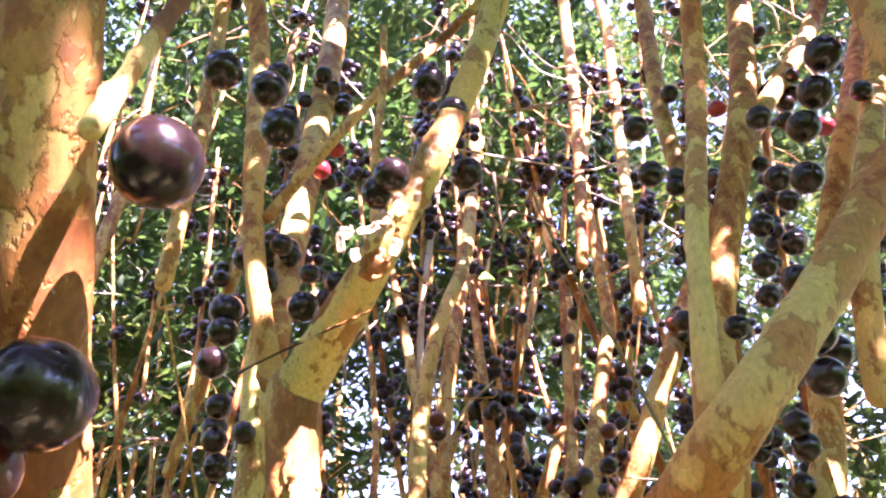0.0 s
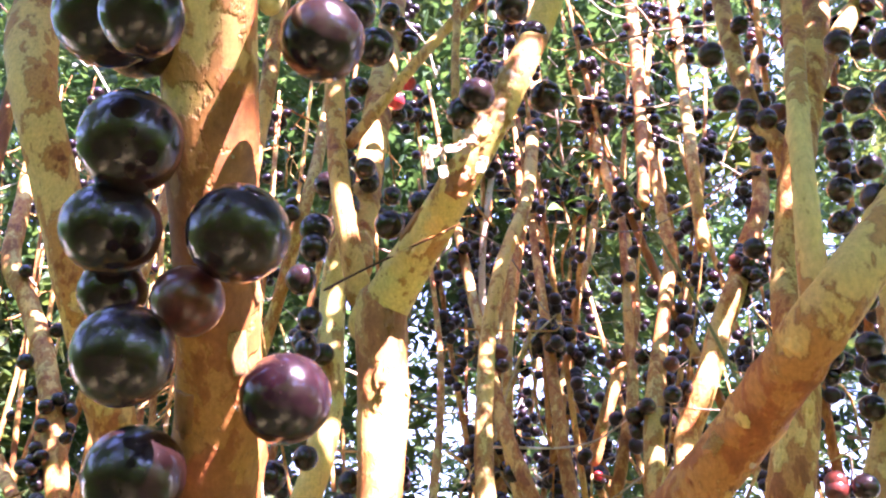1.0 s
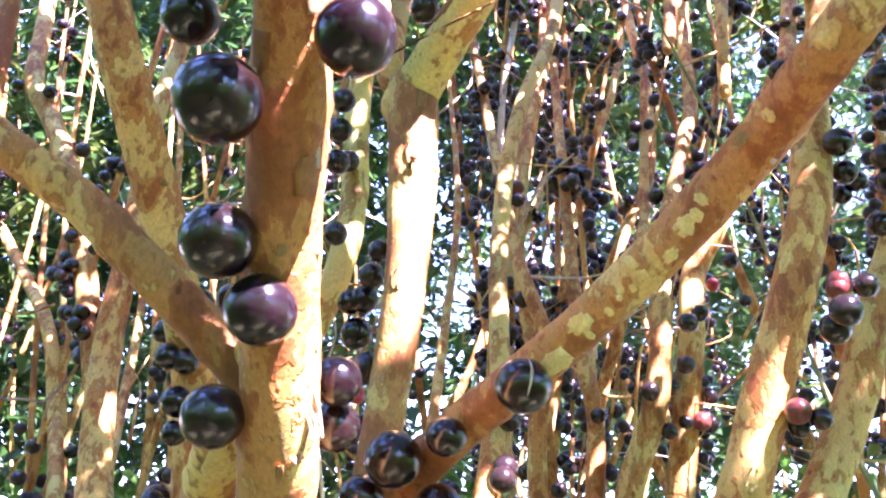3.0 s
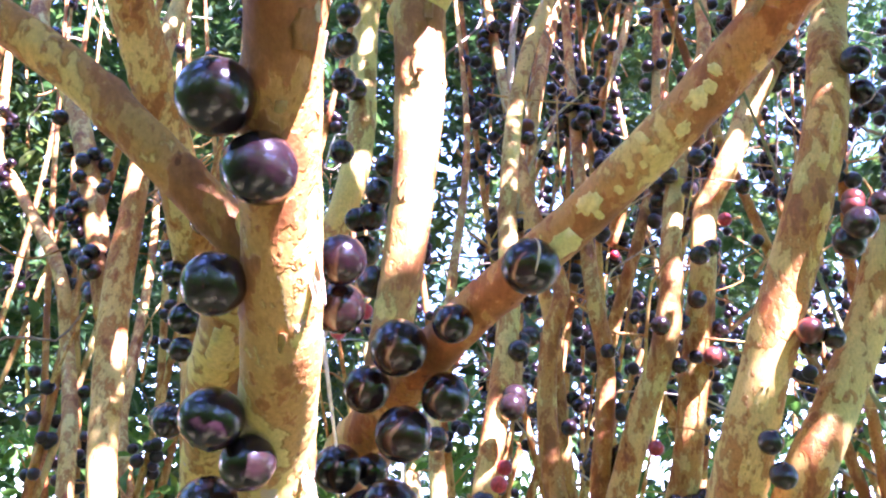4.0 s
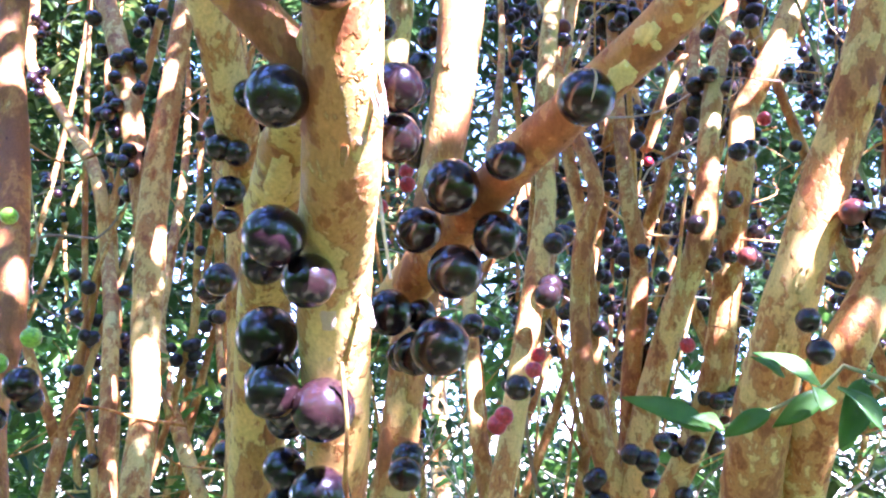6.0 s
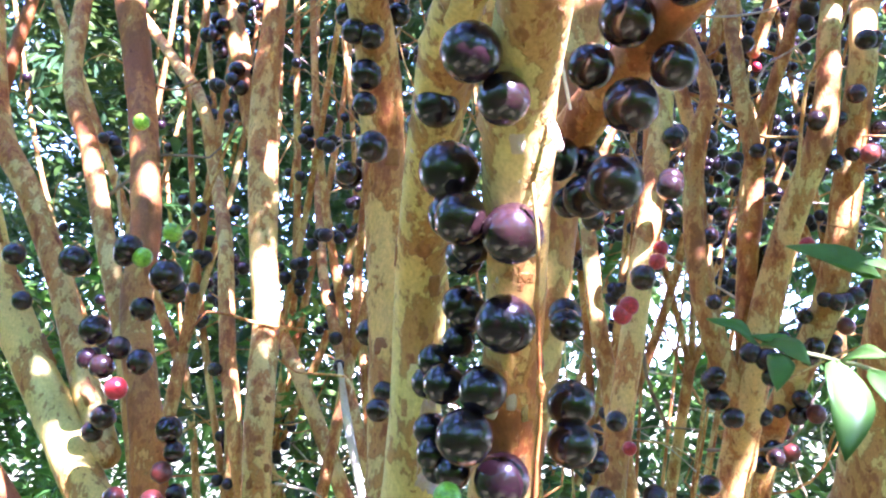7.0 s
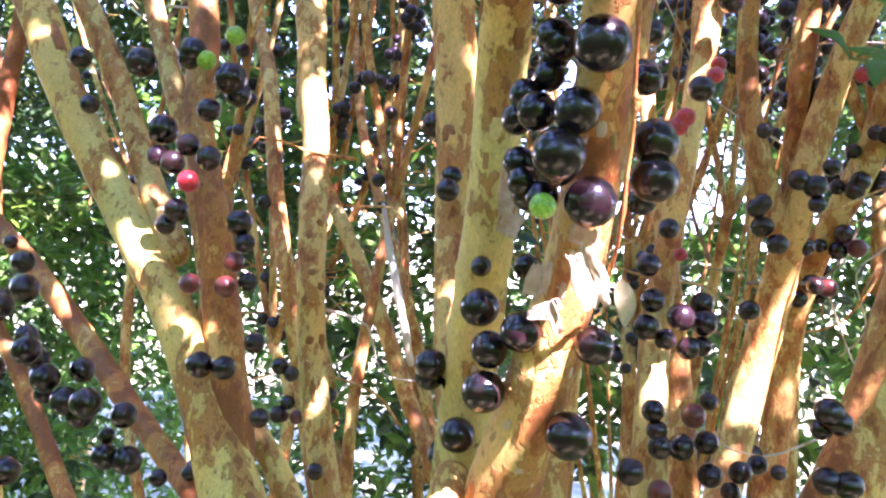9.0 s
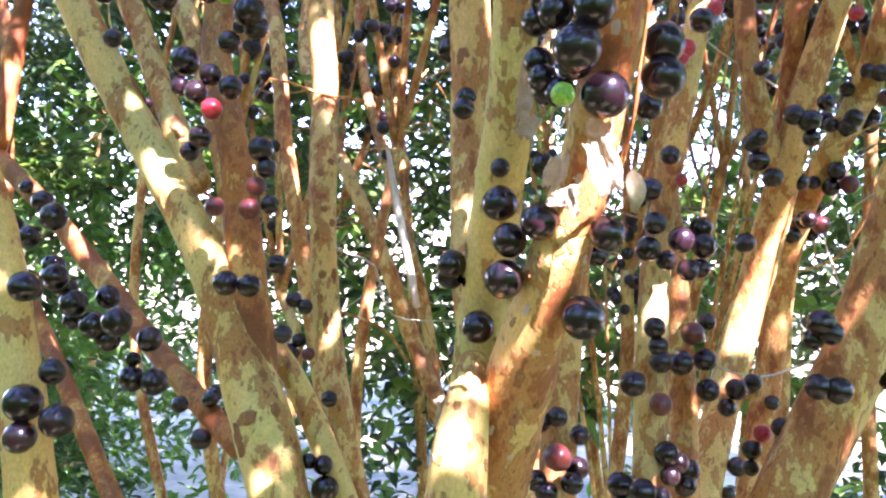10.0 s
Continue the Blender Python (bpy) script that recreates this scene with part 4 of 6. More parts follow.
fruit(left_tree, "b", -0.4272, 0.7639, 1.5426, 0.0109)
fruit(left_tree, "b", -0.4423, 0.7738, 1.5299, 0.0095)
fruit(left_tree, "b", -0.4583, 0.7823, 1.6170, 0.0140)
fruit(left_tree, "b", -0.3729, 0.7779, 1.5356, 0.0120)
fruit(left_tree, "w", -0.3653, 0.7761, 1.5178, 0.0093)
fruit(left_tree, "m", -0.3733, 0.7741, 1.5008, 0.0093)
fruit(left_tree, "m", -0.3712, 0.7591, 1.4788, 0.0097)
fruit(left_tree, "b", -0.3573, 0.7718, 1.4844, 0.0088)
fruit(left_tree, "m", -0.4046, 0.7578, 1.4792, 0.0092)
fruit(left_tree, "b", -0.3881, 0.7572, 1.4112, 0.0117)
fruit(left_tree, "b", -0.3656, 0.7574, 1.4105, 0.0106)
fruit(left_tree, "b", -0.4212, 0.7946, 1.6386, 0.0113)
fruit(left_tree, "b", -0.4024, 0.8119, 1.6578, 0.0125)
fruit(left_tree, "b", -0.3404, 0.7821, 1.3676, 0.0088)
fruit(left_tree, "b", -0.3558, 0.7928, 1.4309, 0.0094)
fruit(left_tree, "b", -0.5529, 0.8045, 1.6435, 0.0095)
fruit(left_tree, "g", -0.4054, 0.8034, 1.7107, 0.0093)
fruit(left_tree, "g", -0.4316, 0.8011, 1.6866, 0.0094)
fruit(left_tree, "g", -0.4882, 0.8603, 1.8382, 0.0087)
fruit(left_tree, "b", -0.4479, 0.7981, 1.6875, 0.0105)
fruit(left_tree, "b", -0.4054, 0.8009, 1.6698, 0.0155)
fruit(left_tree, "b", -0.4870, 0.7820, 1.6789, 0.0146)
fruit(left_tree, "b", -0.5583, 0.7915, 1.6855, 0.0108)
fruit(left_tree, "w", -0.3136, 0.7990, 1.2513, 0.0078)
fruit(left_tree, "w", -0.2993, 0.7990, 1.2494, 0.0093)
fruit(left_tree, "b", -0.2955, 0.7982, 1.2282, 0.0129)
fruit(left_tree, "b", -0.4456, 0.7993, 1.6944, 0.0136)
fruit(near_tree, "b", -0.4548, 0.5886, 1.3215, 0.0143)
fruit(near_tree, "b", -0.4264, 0.5888, 1.3117, 0.0125)
fruit(near_tree, "b", -0.4516, 0.5838, 1.2980, 0.0120)
fruit(near_tree, "b", -0.4420, 0.6011, 1.3441, 0.0103)
fruit(pole_tree, "b", -0.5247, 0.6710, 1.3999, 0.0142)
fruit(pole_tree, "b", -0.6154, 0.8276, 1.4004, 0.0146)
fruit(pole_tree, "b", -0.5916, 0.8281, 1.3749, 0.0146)
fruit(pole_tree, "b", -0.5667, 0.8283, 1.3547, 0.0145)
fruit(pole_tree, "b", -0.4969, 0.7616, 1.3673, 0.0143)
fruit(pole_tree, "b", -0.5572, 0.8401, 1.3406, 0.0134)
fruit(pole_tree, "b", -0.5758, 0.8638, 1.3818, 0.0132)
fruit(pole_tree, "b", -0.5239, 0.8642, 1.3413, 0.0137)
fruit(pole_tree, "b", -0.5401, 0.8623, 1.2982, 0.0143)
fruit(pole_tree, "b", -0.5146, 0.8624, 1.2975, 0.0149)
fruit(pole_tree, "b", -0.6021, 0.8011, 1.4621, 0.0142)
fruit(pole_tree, "b", -0.7832, 1.0169, 1.4871, 0.0147)
fruit(pole_tree, "b", -0.7788, 0.9807, 1.4392, 0.0141)
fruit(pole_tree, "b", -0.6196, 0.8516, 1.3882, 0.0132)
fruit(pole_tree, "b", -0.4385, 1.0817, 1.3741, 0.0101)
fruit(pole_tree, "b", -0.3925, 1.0670, 1.2628, 0.0106)
fruit(pole_tree, "b", -0.4540, 1.0812, 1.3823, 0.0109)
fruit(mid_tree, "b", -0.0194, 0.9031, 1.4693, 0.0126)
fruit(mid_tree, "b", -0.0146, 0.9023, 1.4947, 0.0116)
fruit(mid_tree, "w", 0.0121, 0.9269, 1.4808, 0.0135)
fruit(mid_tree, "b", -0.0012, 0.9160, 1.4593, 0.0105)
fruit(mid_tree, "b", 0.0212, 0.9411, 1.4516, 0.0114)
fruit(mid_tree, "w", 0.0355, 0.9514, 1.4773, 0.0132)
fruit(mid_tree, "b", 0.0339, 0.9532, 1.4541, 0.0103)
fruit(mid_tree, "b", 0.0329, 0.9617, 1.4954, 0.0116)
fruit(mid_tree, "w", -0.0207, 0.9003, 1.5272, 0.0115)
fruit(mid_tree, "w", -0.0040, 0.9174, 1.5633, 0.0100)
fruit(mid_tree, "r", 0.0083, 0.9214, 1.5396, 0.0067)
fruit(mid_tree, "r", 0.0057, 0.9238, 1.6710, 0.0094)
fruit(mid_tree, "b", 0.0183, 0.9197, 1.6979, 0.0127)
fruit(mid_tree, "r", 0.0321, 0.9487, 1.7188, 0.0085)
fruit(mid_tree, "b", -0.0085, 0.9076, 1.3934, 0.0110)
fruit(mid_tree, "b", -0.0040, 0.9074, 1.3756, 0.0099)
fruit(mid_tree, "b", -0.0006, 0.9069, 1.3610, 0.0115)
fruit(mid_tree, "w", 0.0196, 0.9316, 1.3594, 0.0129)
fruit(mid_tree, "b", 0.0441, 0.9566, 1.3621, 0.0121)
fruit(mid_tree, "b", 0.0459, 0.9819, 1.3994, 0.0094)
fruit(mid_tree, "m", 0.0299, 0.9449, 1.3881, 0.0120)
fruit(mid_tree, "b", 0.0486, 0.9544, 1.3319, 0.0120)
fruit(mid_tree, "b", 0.0818, 1.0040, 1.3297, 0.0119)
fruit(mid_tree, "b", 0.1011, 1.0296, 1.3353, 0.0104)
fruit(mid_tree, "b", 0.0733, 1.0017, 1.3099, 0.0101)
fruit(mid_tree, "b", -0.0257, 0.8809, 1.3406, 0.0128)
fruit(mid_tree, "b", 0.0109, 0.9216, 1.2700, 0.0128)
fruit(mid_tree, "m", 0.0021, 0.9158, 1.3186, 0.0117)
fruit(mid_tree, "b", 0.0152, 0.9188, 1.2490, 0.0100)
fruit(mid_tree, "w", -0.1036, 0.8044, 1.3093, 0.0099)
fruit(mid_tree, "b", -0.0892, 0.8050, 1.3145, 0.0094)
fruit(mid_tree, "b", -0.0700, 0.8274, 1.2967, 0.0092)
fruit(mid_tree, "b", -0.0695, 0.8128, 1.2703, 0.0105)
fruit(mid_tree, "b", -0.1035, 0.8001, 1.2586, 0.0098)
fruit(mid_tree, "m", -0.0854, 0.7900, 1.2830, 0.0125)
fruit(mid_tree, "b", -0.0940, 0.7995, 1.2497, 0.0103)
fruit(mid_tree, "b", -0.0725, 0.8001, 1.2600, 0.0102)
fruit(mid_tree, "b", -0.0299, 0.9438, 1.7595, 0.0126)
fruit(mid_tree, "b", 0.0495, 0.9988, 1.8619, 0.0122)
fruit(mid_tree, "b", 0.0437, 0.9450, 1.7932, 0.0136)
fruit(mid_tree, "r", -0.0003, 0.9253, 1.6629, 0.0098)
fruit(mid_tree, "r", 0.0367, 0.9788, 1.7376, 0.0082)
fruit(mid_tree, "r", -0.0737, 0.9119, 1.6793, 0.0086)
fruit(mid_tree, "b", 0.0520, 1.0597, 1.8864, 0.0117)
fruit(rear_tree, "b", 0.1456, 1.1441, 1.6491, 0.0128)
fruit(rear_tree, "b", 0.1634, 1.1430, 1.6423, 0.0142)
fruit(rear_tree, "b", 0.1812, 1.1461, 1.6656, 0.0108)
fruit(rear_tree, "b", 0.1679, 1.1477, 1.6219, 0.0108)
fruit(rear_tree, "b", 0.1079, 1.1547, 1.6214, 0.0118)
fruit(rear_tree, "b", 0.1128, 1.1625, 1.5948, 0.0119)
fruit(rear_tree, "b", 0.1280, 1.1604, 1.5740, 0.0132)
fruit(rear_tree, "b", 0.1048, 1.1947, 1.4933, 0.0136)
fruit(rear_tree, "b", 0.1023, 1.1568, 1.6154, 0.0125)
fruit(rear_tree, "b", 0.1099, 1.1632, 1.5938, 0.0132)
fruit(rear_tree, "b", 0.0463, 0.9808, 1.8096, 0.0135)
fruit(rear_tree, "b", 0.0621, 1.1398, 1.9124, 0.0134)
fruit(rear_tree, "b", 0.1073, 1.1624, 1.7095, 0.0099)
fruit(rear_tree, "b", 0.1656, 1.2092, 1.9120, 0.0104)
fruit(rear_tree, "b", 0.2520, 1.1873, 1.8900, 0.0108)
fruit(rear_tree, "b", 0.2769, 1.1766, 1.9747, 0.0124)
fruit(rear_tree, "b", 0.2608, 1.0700, 1.9977, 0.0120)
fruit(rear_tree, "b", 0.2984, 1.1741, 2.0443, 0.0117)
fruit(rear_tree, "r", 0.3162, 1.1646, 2.0808, 0.0095)
fruit(rear_tree, "b", 0.2762, 1.1794, 2.1305, 0.0113)
fruit(rear_tree, "b", 0.2524, 1.1889, 2.1554, 0.0123)
fruit(rear_tree, "b", 0.2679, 1.0859, 2.1322, 0.0119)
fruit(rear_tree, "m", 0.2518, 1.1879, 1.9852, 0.0103)
fruit(rear_tree, "m", 0.2463, 1.2012, 1.9533, 0.0103)
fruit(rear_tree, "r", 0.2191, 1.1913, 1.7868, 0.0100)
fruit(right_tree, "b", 0.1323, 0.8608, 1.4117, 0.0125)
fruit(right_tree, "b", 0.1410, 0.8608, 1.4034, 0.0109)
fruit(right_tree, "b", 0.1294, 0.8728, 1.3960, 0.0096)
fruit(right_tree, "b", 0.1324, 0.8580, 1.3561, 0.0119)
fruit(right_tree, "b", 0.1493, 0.8578, 1.3542, 0.0123)
fruit(right_tree, "b", 0.1237, 0.9751, 1.2992, 0.0103)
fruit(right_tree, "r", 0.1079, 0.9859, 1.2888, 0.0093)
fruit(right_tree, "w", 0.0982, 0.9831, 1.2715, 0.0105)
fruit(right_tree, "b", 0.0979, 0.9802, 1.2534, 0.0086)
fruit(right_tree, "m", 0.2787, 0.7728, 1.8312, 0.0110)
fruit(right_tree, "b", 0.2964, 0.7732, 1.8258, 0.0092)
fruit(right_tree, "b", 0.2828, 0.7860, 1.8214, 0.0089)
fruit(right_tree, "b", 0.2397, 0.7677, 1.7431, 0.0098)
fruit(right_tree, "b", 0.2439, 0.7576, 1.7177, 0.0104)
fruit(right_tree, "b", 0.2830, 0.6855, 1.8730, 0.0119)
fruit(right_tree, "m", 0.3114, 0.7425, 1.9242, 0.0096)
fruit(right_tree, "b", 0.2675, 0.8860, 2.0045, 0.0082)
fruit(right_tree, "b", 0.2903, 0.8317, 1.9723, 0.0076)
fruit(right_tree, "b", 0.2843, 0.6652, 1.8801, 0.0118)
fruit(right_tree, "b", 0.3292, 0.7331, 1.9238, 0.0102)
fruit(right_tree, "m", 0.3119, 0.7418, 1.9299, 0.0090)
fruit(right_tree, "b", 0.3846, 0.7706, 2.0967, 0.0112)
fruit(right_tree, "b", 0.3414, 0.6758, 2.0783, 0.0113)
fruit(right_tree, "b", 0.3799, 0.7674, 2.1753, 0.0107)
fruit(right_tree, "b", 0.2811, 0.4828, 1.9909, 0.0110)
fruit(right_tree, "b", 0.3468, 0.7807, 2.0487, 0.0111)
fruit(right_tree, "b", 0.3722, 0.7564, 2.0262, 0.0121)
fruit(right_tree, "b", 0.4233, 0.7677, 2.2377, 0.0109)
fruit(right_tree, "b", 0.2958, 0.8298, 1.9825, 0.0068)
fruit(right_tree, "b", 0.3714, 0.6567, 2.2966, 0.0117)
fruit(right_tree, "r", 0.4296, 0.8752, 2.5074, 0.0113)
fruit(right_tree, "b", 0.3162, 0.8222, 2.1836, 0.0113)
fruit(right_tree, "b", 0.3581, 0.7006, 2.1686, 0.0113)
fruit(right_tree, "b", 0.3827, 0.6894, 2.1825, 0.0112)
fruit(right_tree, "b", 0.3277, 0.5863, 2.0854, 0.0111)
fruit(right_tree, "b", 0.3737, 0.7480, 2.1649, 0.0113)
fruit(right_tree, "b", 0.3417, 0.7563, 2.1398, 0.0117)
fruit(right_tree, "b", 0.3505, 0.6137, 2.1948, 0.0112)
fruit(right_tree, "b", 0.3248, 0.5218, 2.1238, 0.0112)
fruit(right_tree, "b", 0.3431, 0.5090, 2.1866, 0.0120)
fruit(right_tree, "b", 0.3523, 0.4987, 2.2124, 0.0129)
fruit(right_tree, "b", 0.3590, 0.7286, 2.0359, 0.0115)
fruit(right_tree, "b", 0.3663, 0.7391, 2.0210, 0.0115)
fruit(right_tree, "b", 0.3700, 0.8159, 2.0574, 0.0103)
fruit(right_tree, "b", 0.3587, 0.8229, 2.0468, 0.0093)
fruit(right_tree, "b", 0.3640, 0.8269, 2.0760, 0.0090)
fruit(right_tree, "b", 0.2854, 0.4956, 1.9718, 0.0110)
fruit(right_tree, "b", 0.3251, 0.5586, 2.0161, 0.0110)
fruit(right_tree, "b", 0.2646, 0.6703, 2.3028, 0.0120)
fruit(right_tree, "b", 0.3891, 0.9034, 2.4326, 0.0125)
fruit(right_tree, "b", 0.3575, 0.8168, 2.3404, 0.0117)
fruit(right_tree, "b", 0.2627, 0.6480, 2.2322, 0.0116)
fruit(right_tree, "b", 0.3581, 0.6842, 2.1991, 0.0113)
fruit(right_tree, "b", 0.4498, 0.8126, 2.3161, 0.0120)
fruit(right_tree, "b", 0.4892, 0.8374, 2.4489, 0.0119)
fruit(right_tree, "b", 0.3312, 0.5163, 2.1632, 0.0115)
fruit(right_tree, "b", 0.3855, 0.9021, 2.5614, 0.0126)
fruit(right_tree, "r", 0.5350, 0.8440, 2.4429, 0.0118)


# a thin shoot that hangs along the main trunk
stem(main_tree, "twig", bark_m, 0, [(-0.036, 0.430, 1.655, 0.0008), (-0.0338, 0.440, 1.630, 0.0009), (-0.0344, 0.445, 1.615, 0.0009), (-0.0346, 0.462, 1.5928, 0.0009), (-0.0343, 0.478, 1.5662, 0.0009), (-0.0362, 0.488, 1.5449, 0.0009), (-0.0384, 0.500, 1.5177, 0.0009), (-0.046, 0.530, 1.490, 0.0009)])
# a dry forked twig on the thin tree
stem(mid_tree, "pale_twig", stalk, 0, [(0.034, 1.325, 2.10, 0.0030), (0.038, 1.300, 2.154, 0.0026), (0.051, 1.30, 2.182, 0.0024), (0.067, 1.30, 2.231, 0.0023), (0.093, 1.30, 2.294, 0.0021), (0.109, 1.30, 2.315, 0.0018), (0.148, 1.30, 2.351, 0.0012)])
stem(mid_tree, "pale_twig", stalk, 0, [(0.073, 1.30, 2.247, 0.0014), (0.087, 1.30, 2.259, 0.0012), (0.107, 1.30, 2.267, 0.0008)])
stem(mid_tree, "pale_twig", stalk, 0, [(0.038, 1.30, 2.154, 0.0022), (0.032, 1.30, 2.243, 0.0020), (0.029, 1.30, 2.301, 0.0017), (0.020, 1.30, 2.331, 0.0015), (0.009, 1.30, 2.383, 0.0010)])
stem(mid_tree, "pale_twig", stalk, 0, [(0.044, 1.30, 2.150, 0.0020), (0.058, 1.30, 2.241, 0.0019), (0.057, 1.30, 2.311, 0.0017), (0.054, 1.30, 2.382, 0.0012)])


def root(owner, mat, line):
    """The butt of a tree, from the soil up to where its stems part."""
    V, Fs = tube(smooth_line(line, 0.03), 24, 0.1, 0.001)
    part("butt", mesh_of("butt", V, Fs, mat), owner)


def first_points(owner):
    return [ln[0] for o, _, ln in lines if o is owner]


# every stem comes up out of its tree's stool
for owner, mat, bx, by in ((main_tree, bark_l, -0.16, 0.68), (right_tree, bark_r, -0.02, 0.92), (rear_tree, bark_l, 0.0, 1.15),
                           (mid_tree, bark_l, -0.03, 0.86), (left_tree, bark_y, -0.24, 0.72), (pole_tree, bark_l, -0.30, 0.98),
                           (near_tree, bark_y, -0.40, 0.58), (thicket_tree, bark_r, 0.0, 1.75)):
    top = min(p[2] for p in first_points(owner))
    low = [p for p in first_points(owner) if p[2] < top + (0.12 if owner is not thicket_tree else 3.0)]
    for p in low:
        h, r = p[2], p[3]
        bend = (bx + rng.uniform(-0.03, 0.03), by + rng.uniform(-0.03, 0.03))
        root(owner, mat, [(bend[0], bend[1], -0.05, r * 1.9 + 0.006), (bend[0] * 0.9 + p[0] * 0.1, bend[1] * 0.9 + p[1] * 0.1, h * 0.3, r * 1.5 + 0.004),
                          (bend[0] * 0.35 + p[0] * 0.65, bend[1] * 0.35 + p[1] * 0.65, h * 0.75, r * 1.15 + 0.001), (p[0], p[1], p[2] + 0.004, r * 0.985)])

# slender stems of the thicket, forking as they rise
for i in range(22):
    x, y = -1.0 + 2.3 * (i + rng.uniform(-0.4, 0.4)) / 21, rng.uniform(1.45, 2.3)
    r = rng.uniform(0.009, 0.014)
    lean = rng.uniform(-0.22, 0.24) + 0.10 * x
    zf = rng.uniform(1.25, 1.9)
    wob = [rng.uniform(-0.07, 0.07) for _ in range(4)]
    low = [(x, y, -0.05, r * 1.5), (x + lean * 0.3 + wob[0], y + wob[1], 0.6, r * 1.25), (x + lean * 0.7 + wob[2], y + wob[3], 1.2, r * 1.1), (x + lean, y, zf, r)]
    stem_line = smooth_line(low, 0.03)
    V, Fs = tube(stem_line, 10, 0.08)
    part("stem", mesh_of("stem", V, Fs, rng.choice((bark_l, bark_r, bark_r))), thicket_tree)
    lines.append((thicket_tree, 5, stem_line))
    for k in range(rng.choice((2, 3, 3, 4))):
        a, s = rng.uniform(0, 6.28), rng.uniform(0.15, 0.5)
        dx, dy = s * math.cos(a), s * math.sin(a) * 0.6 - 0.12
        top = rng.uniform(1.3, 1.9)
        br = r * rng.uniform(0.55, 0.8)
        fl = smooth_line([(x + lean, y, zf - 0.02, br), (x + lean + dx * 0.35 + rng.uniform(-0.03, 0.03), y + dy * 0.3, zf + top * 0.25, br * 0.9),
                          (x + lean + dx * 0.7, y + dy * 0.7 + rng.uniform(-0.03, 0.03), zf + top * 0.6, br * 0.7), (x + lean + dx + 0.3 * lean, y + dy, zf + top, br * 0.35)], 0.03)
        V, Fs = tube(fl, 8, 0.08)
        part("branch", mesh_of("branch", V, Fs, rng.choice((bark_m, bark_r, bark_r, bark_r))), thicket_tree)
        lines.append((thicket_tree, 62, fl))

# fine dry twigs that cross the thicket
for i in range(560):
    p = Vector((rng.uniform(-1.1, 1.3), rng.uniform(1.15, 2.3), rng.uniform(1.3, 3.6)))
    d = Vector((rng.gauss(0, 0.6), rng.gauss(0, 0.3), rng.uniform(-0.2, 1.0))).normalized() * rng.uniform(0.15, 0.42)
    r = rng.uniform(0.0016, 0.0034)
    way = [(*(p + d * s + Vector((rng.gauss(0, 0.02), rng.gauss(0, 0.02), rng.gauss(0, 0.02)))), r * (1 - 0.75 * s)) for s in (0, 0.25, 0.5, 0.75, 1)]
    V, Fs = tube(smooth_line(way, 0.025), 5, 0.1)
    part("twig", mesh_of("twig", V, Fs, rng.choice((twig, bark_r, bark_r, bark_r, bark_w))), thicket_tree)

for owner, fruits, line in lines:
    if fruits:
        grow(owner, fruits, line)


# ---- crowns ----
def leaf_shape(w=0.42, fold=0.2):
    """A pointed leaf along +x, folded along its midrib."""
    return np.array([(0, 0, 0), (0.35, w / 2, fold * w), (0.75, w * 0.3, fold * w * 0.6), (1, 0, -0.10), (0.75, -w * 0.3, fold * w * 0.6), (0.35, -w / 2, fold * w)])


LEAF_F = np.array([(0, 3, 1), (1, 3, 2), (0, 5, 3), (5, 4, 3)])
lrng = np.random.default_rng(5)


def sprays(centres, per, size, spread, sifted=False):
    """Leafy sprays: each centre gets a twig line with leaves in two rows."""
    shape = leaf_shape()
    N = len(centres) * per
    c = np.repeat(centres, per, axis=0)
    d = lrng.normal(size=(len(centres), 3)) * (1, 1, 0.5)
    d /= np.linalg.norm(d, axis=1)[:, None]
    d = np.repeat(d, per, axis=0)
    along = np.tile(np.linspace(-1, 1, per), len(centres))[:, None] * spread
    x = d * 0.5 + lrng.normal(size=(N, 3)) * (0.7, 0.7, 0.45) + (0, 0, -0.25)
    x /= np.linalg.norm(x, axis=1)[:, None]
    z = lrng.normal(size=(N, 3)) * (0.5, 0.5, 0.3) + (0, 0, 1)
    y = np.cross(z, x)
    y /= np.linalg.norm(y, axis=1)[:, None]
    z = np.cross(x, y)
    s = lrng.uniform(0.7, 1.25, (N, 1, 1)) * size
    P = c + d * along + lrng.normal(size=(N, 3)) * spread * 0.18
    V = P[:, None] + s * (shape[None, :, :1] * x[:, None] + shape[None, :, 1:2] * y[:, None] + shape[None, :, 2:] * z[:, None])
    if sifted:
        V = V[clear_of_sun(V)]
    Fs = LEAF_F[None] + (np.arange(len(V)) * 6)[:, None, None]
    return V.reshape(-1, 3), Fs.reshape(-1, 3)


def fast_mesh(name, V, Fs, mat):
    me = bpy.data.meshes.new(name)
    me.vertices.add(len(V))
    me.vertices.foreach_set("co", V.ravel())
    me.loops.add(Fs.size)
    me.loops.foreach_set("vertex_index", Fs.ravel().astype(np.int32))
    me.polygons.add(len(Fs))
    me.polygons.foreach_set("loop_start", np.arange(0, Fs.size, 3, dtype=np.int32))
    me.materials.append(mat)
    me.update(calc_edges=True)
    return me


sun_gaps = []


def gap(x, y, z, r):
    """An opening cut in the leaves added overhead, through which sun reaches this spot."""
    sun_gaps.append((Vector((x, y, z)), r))


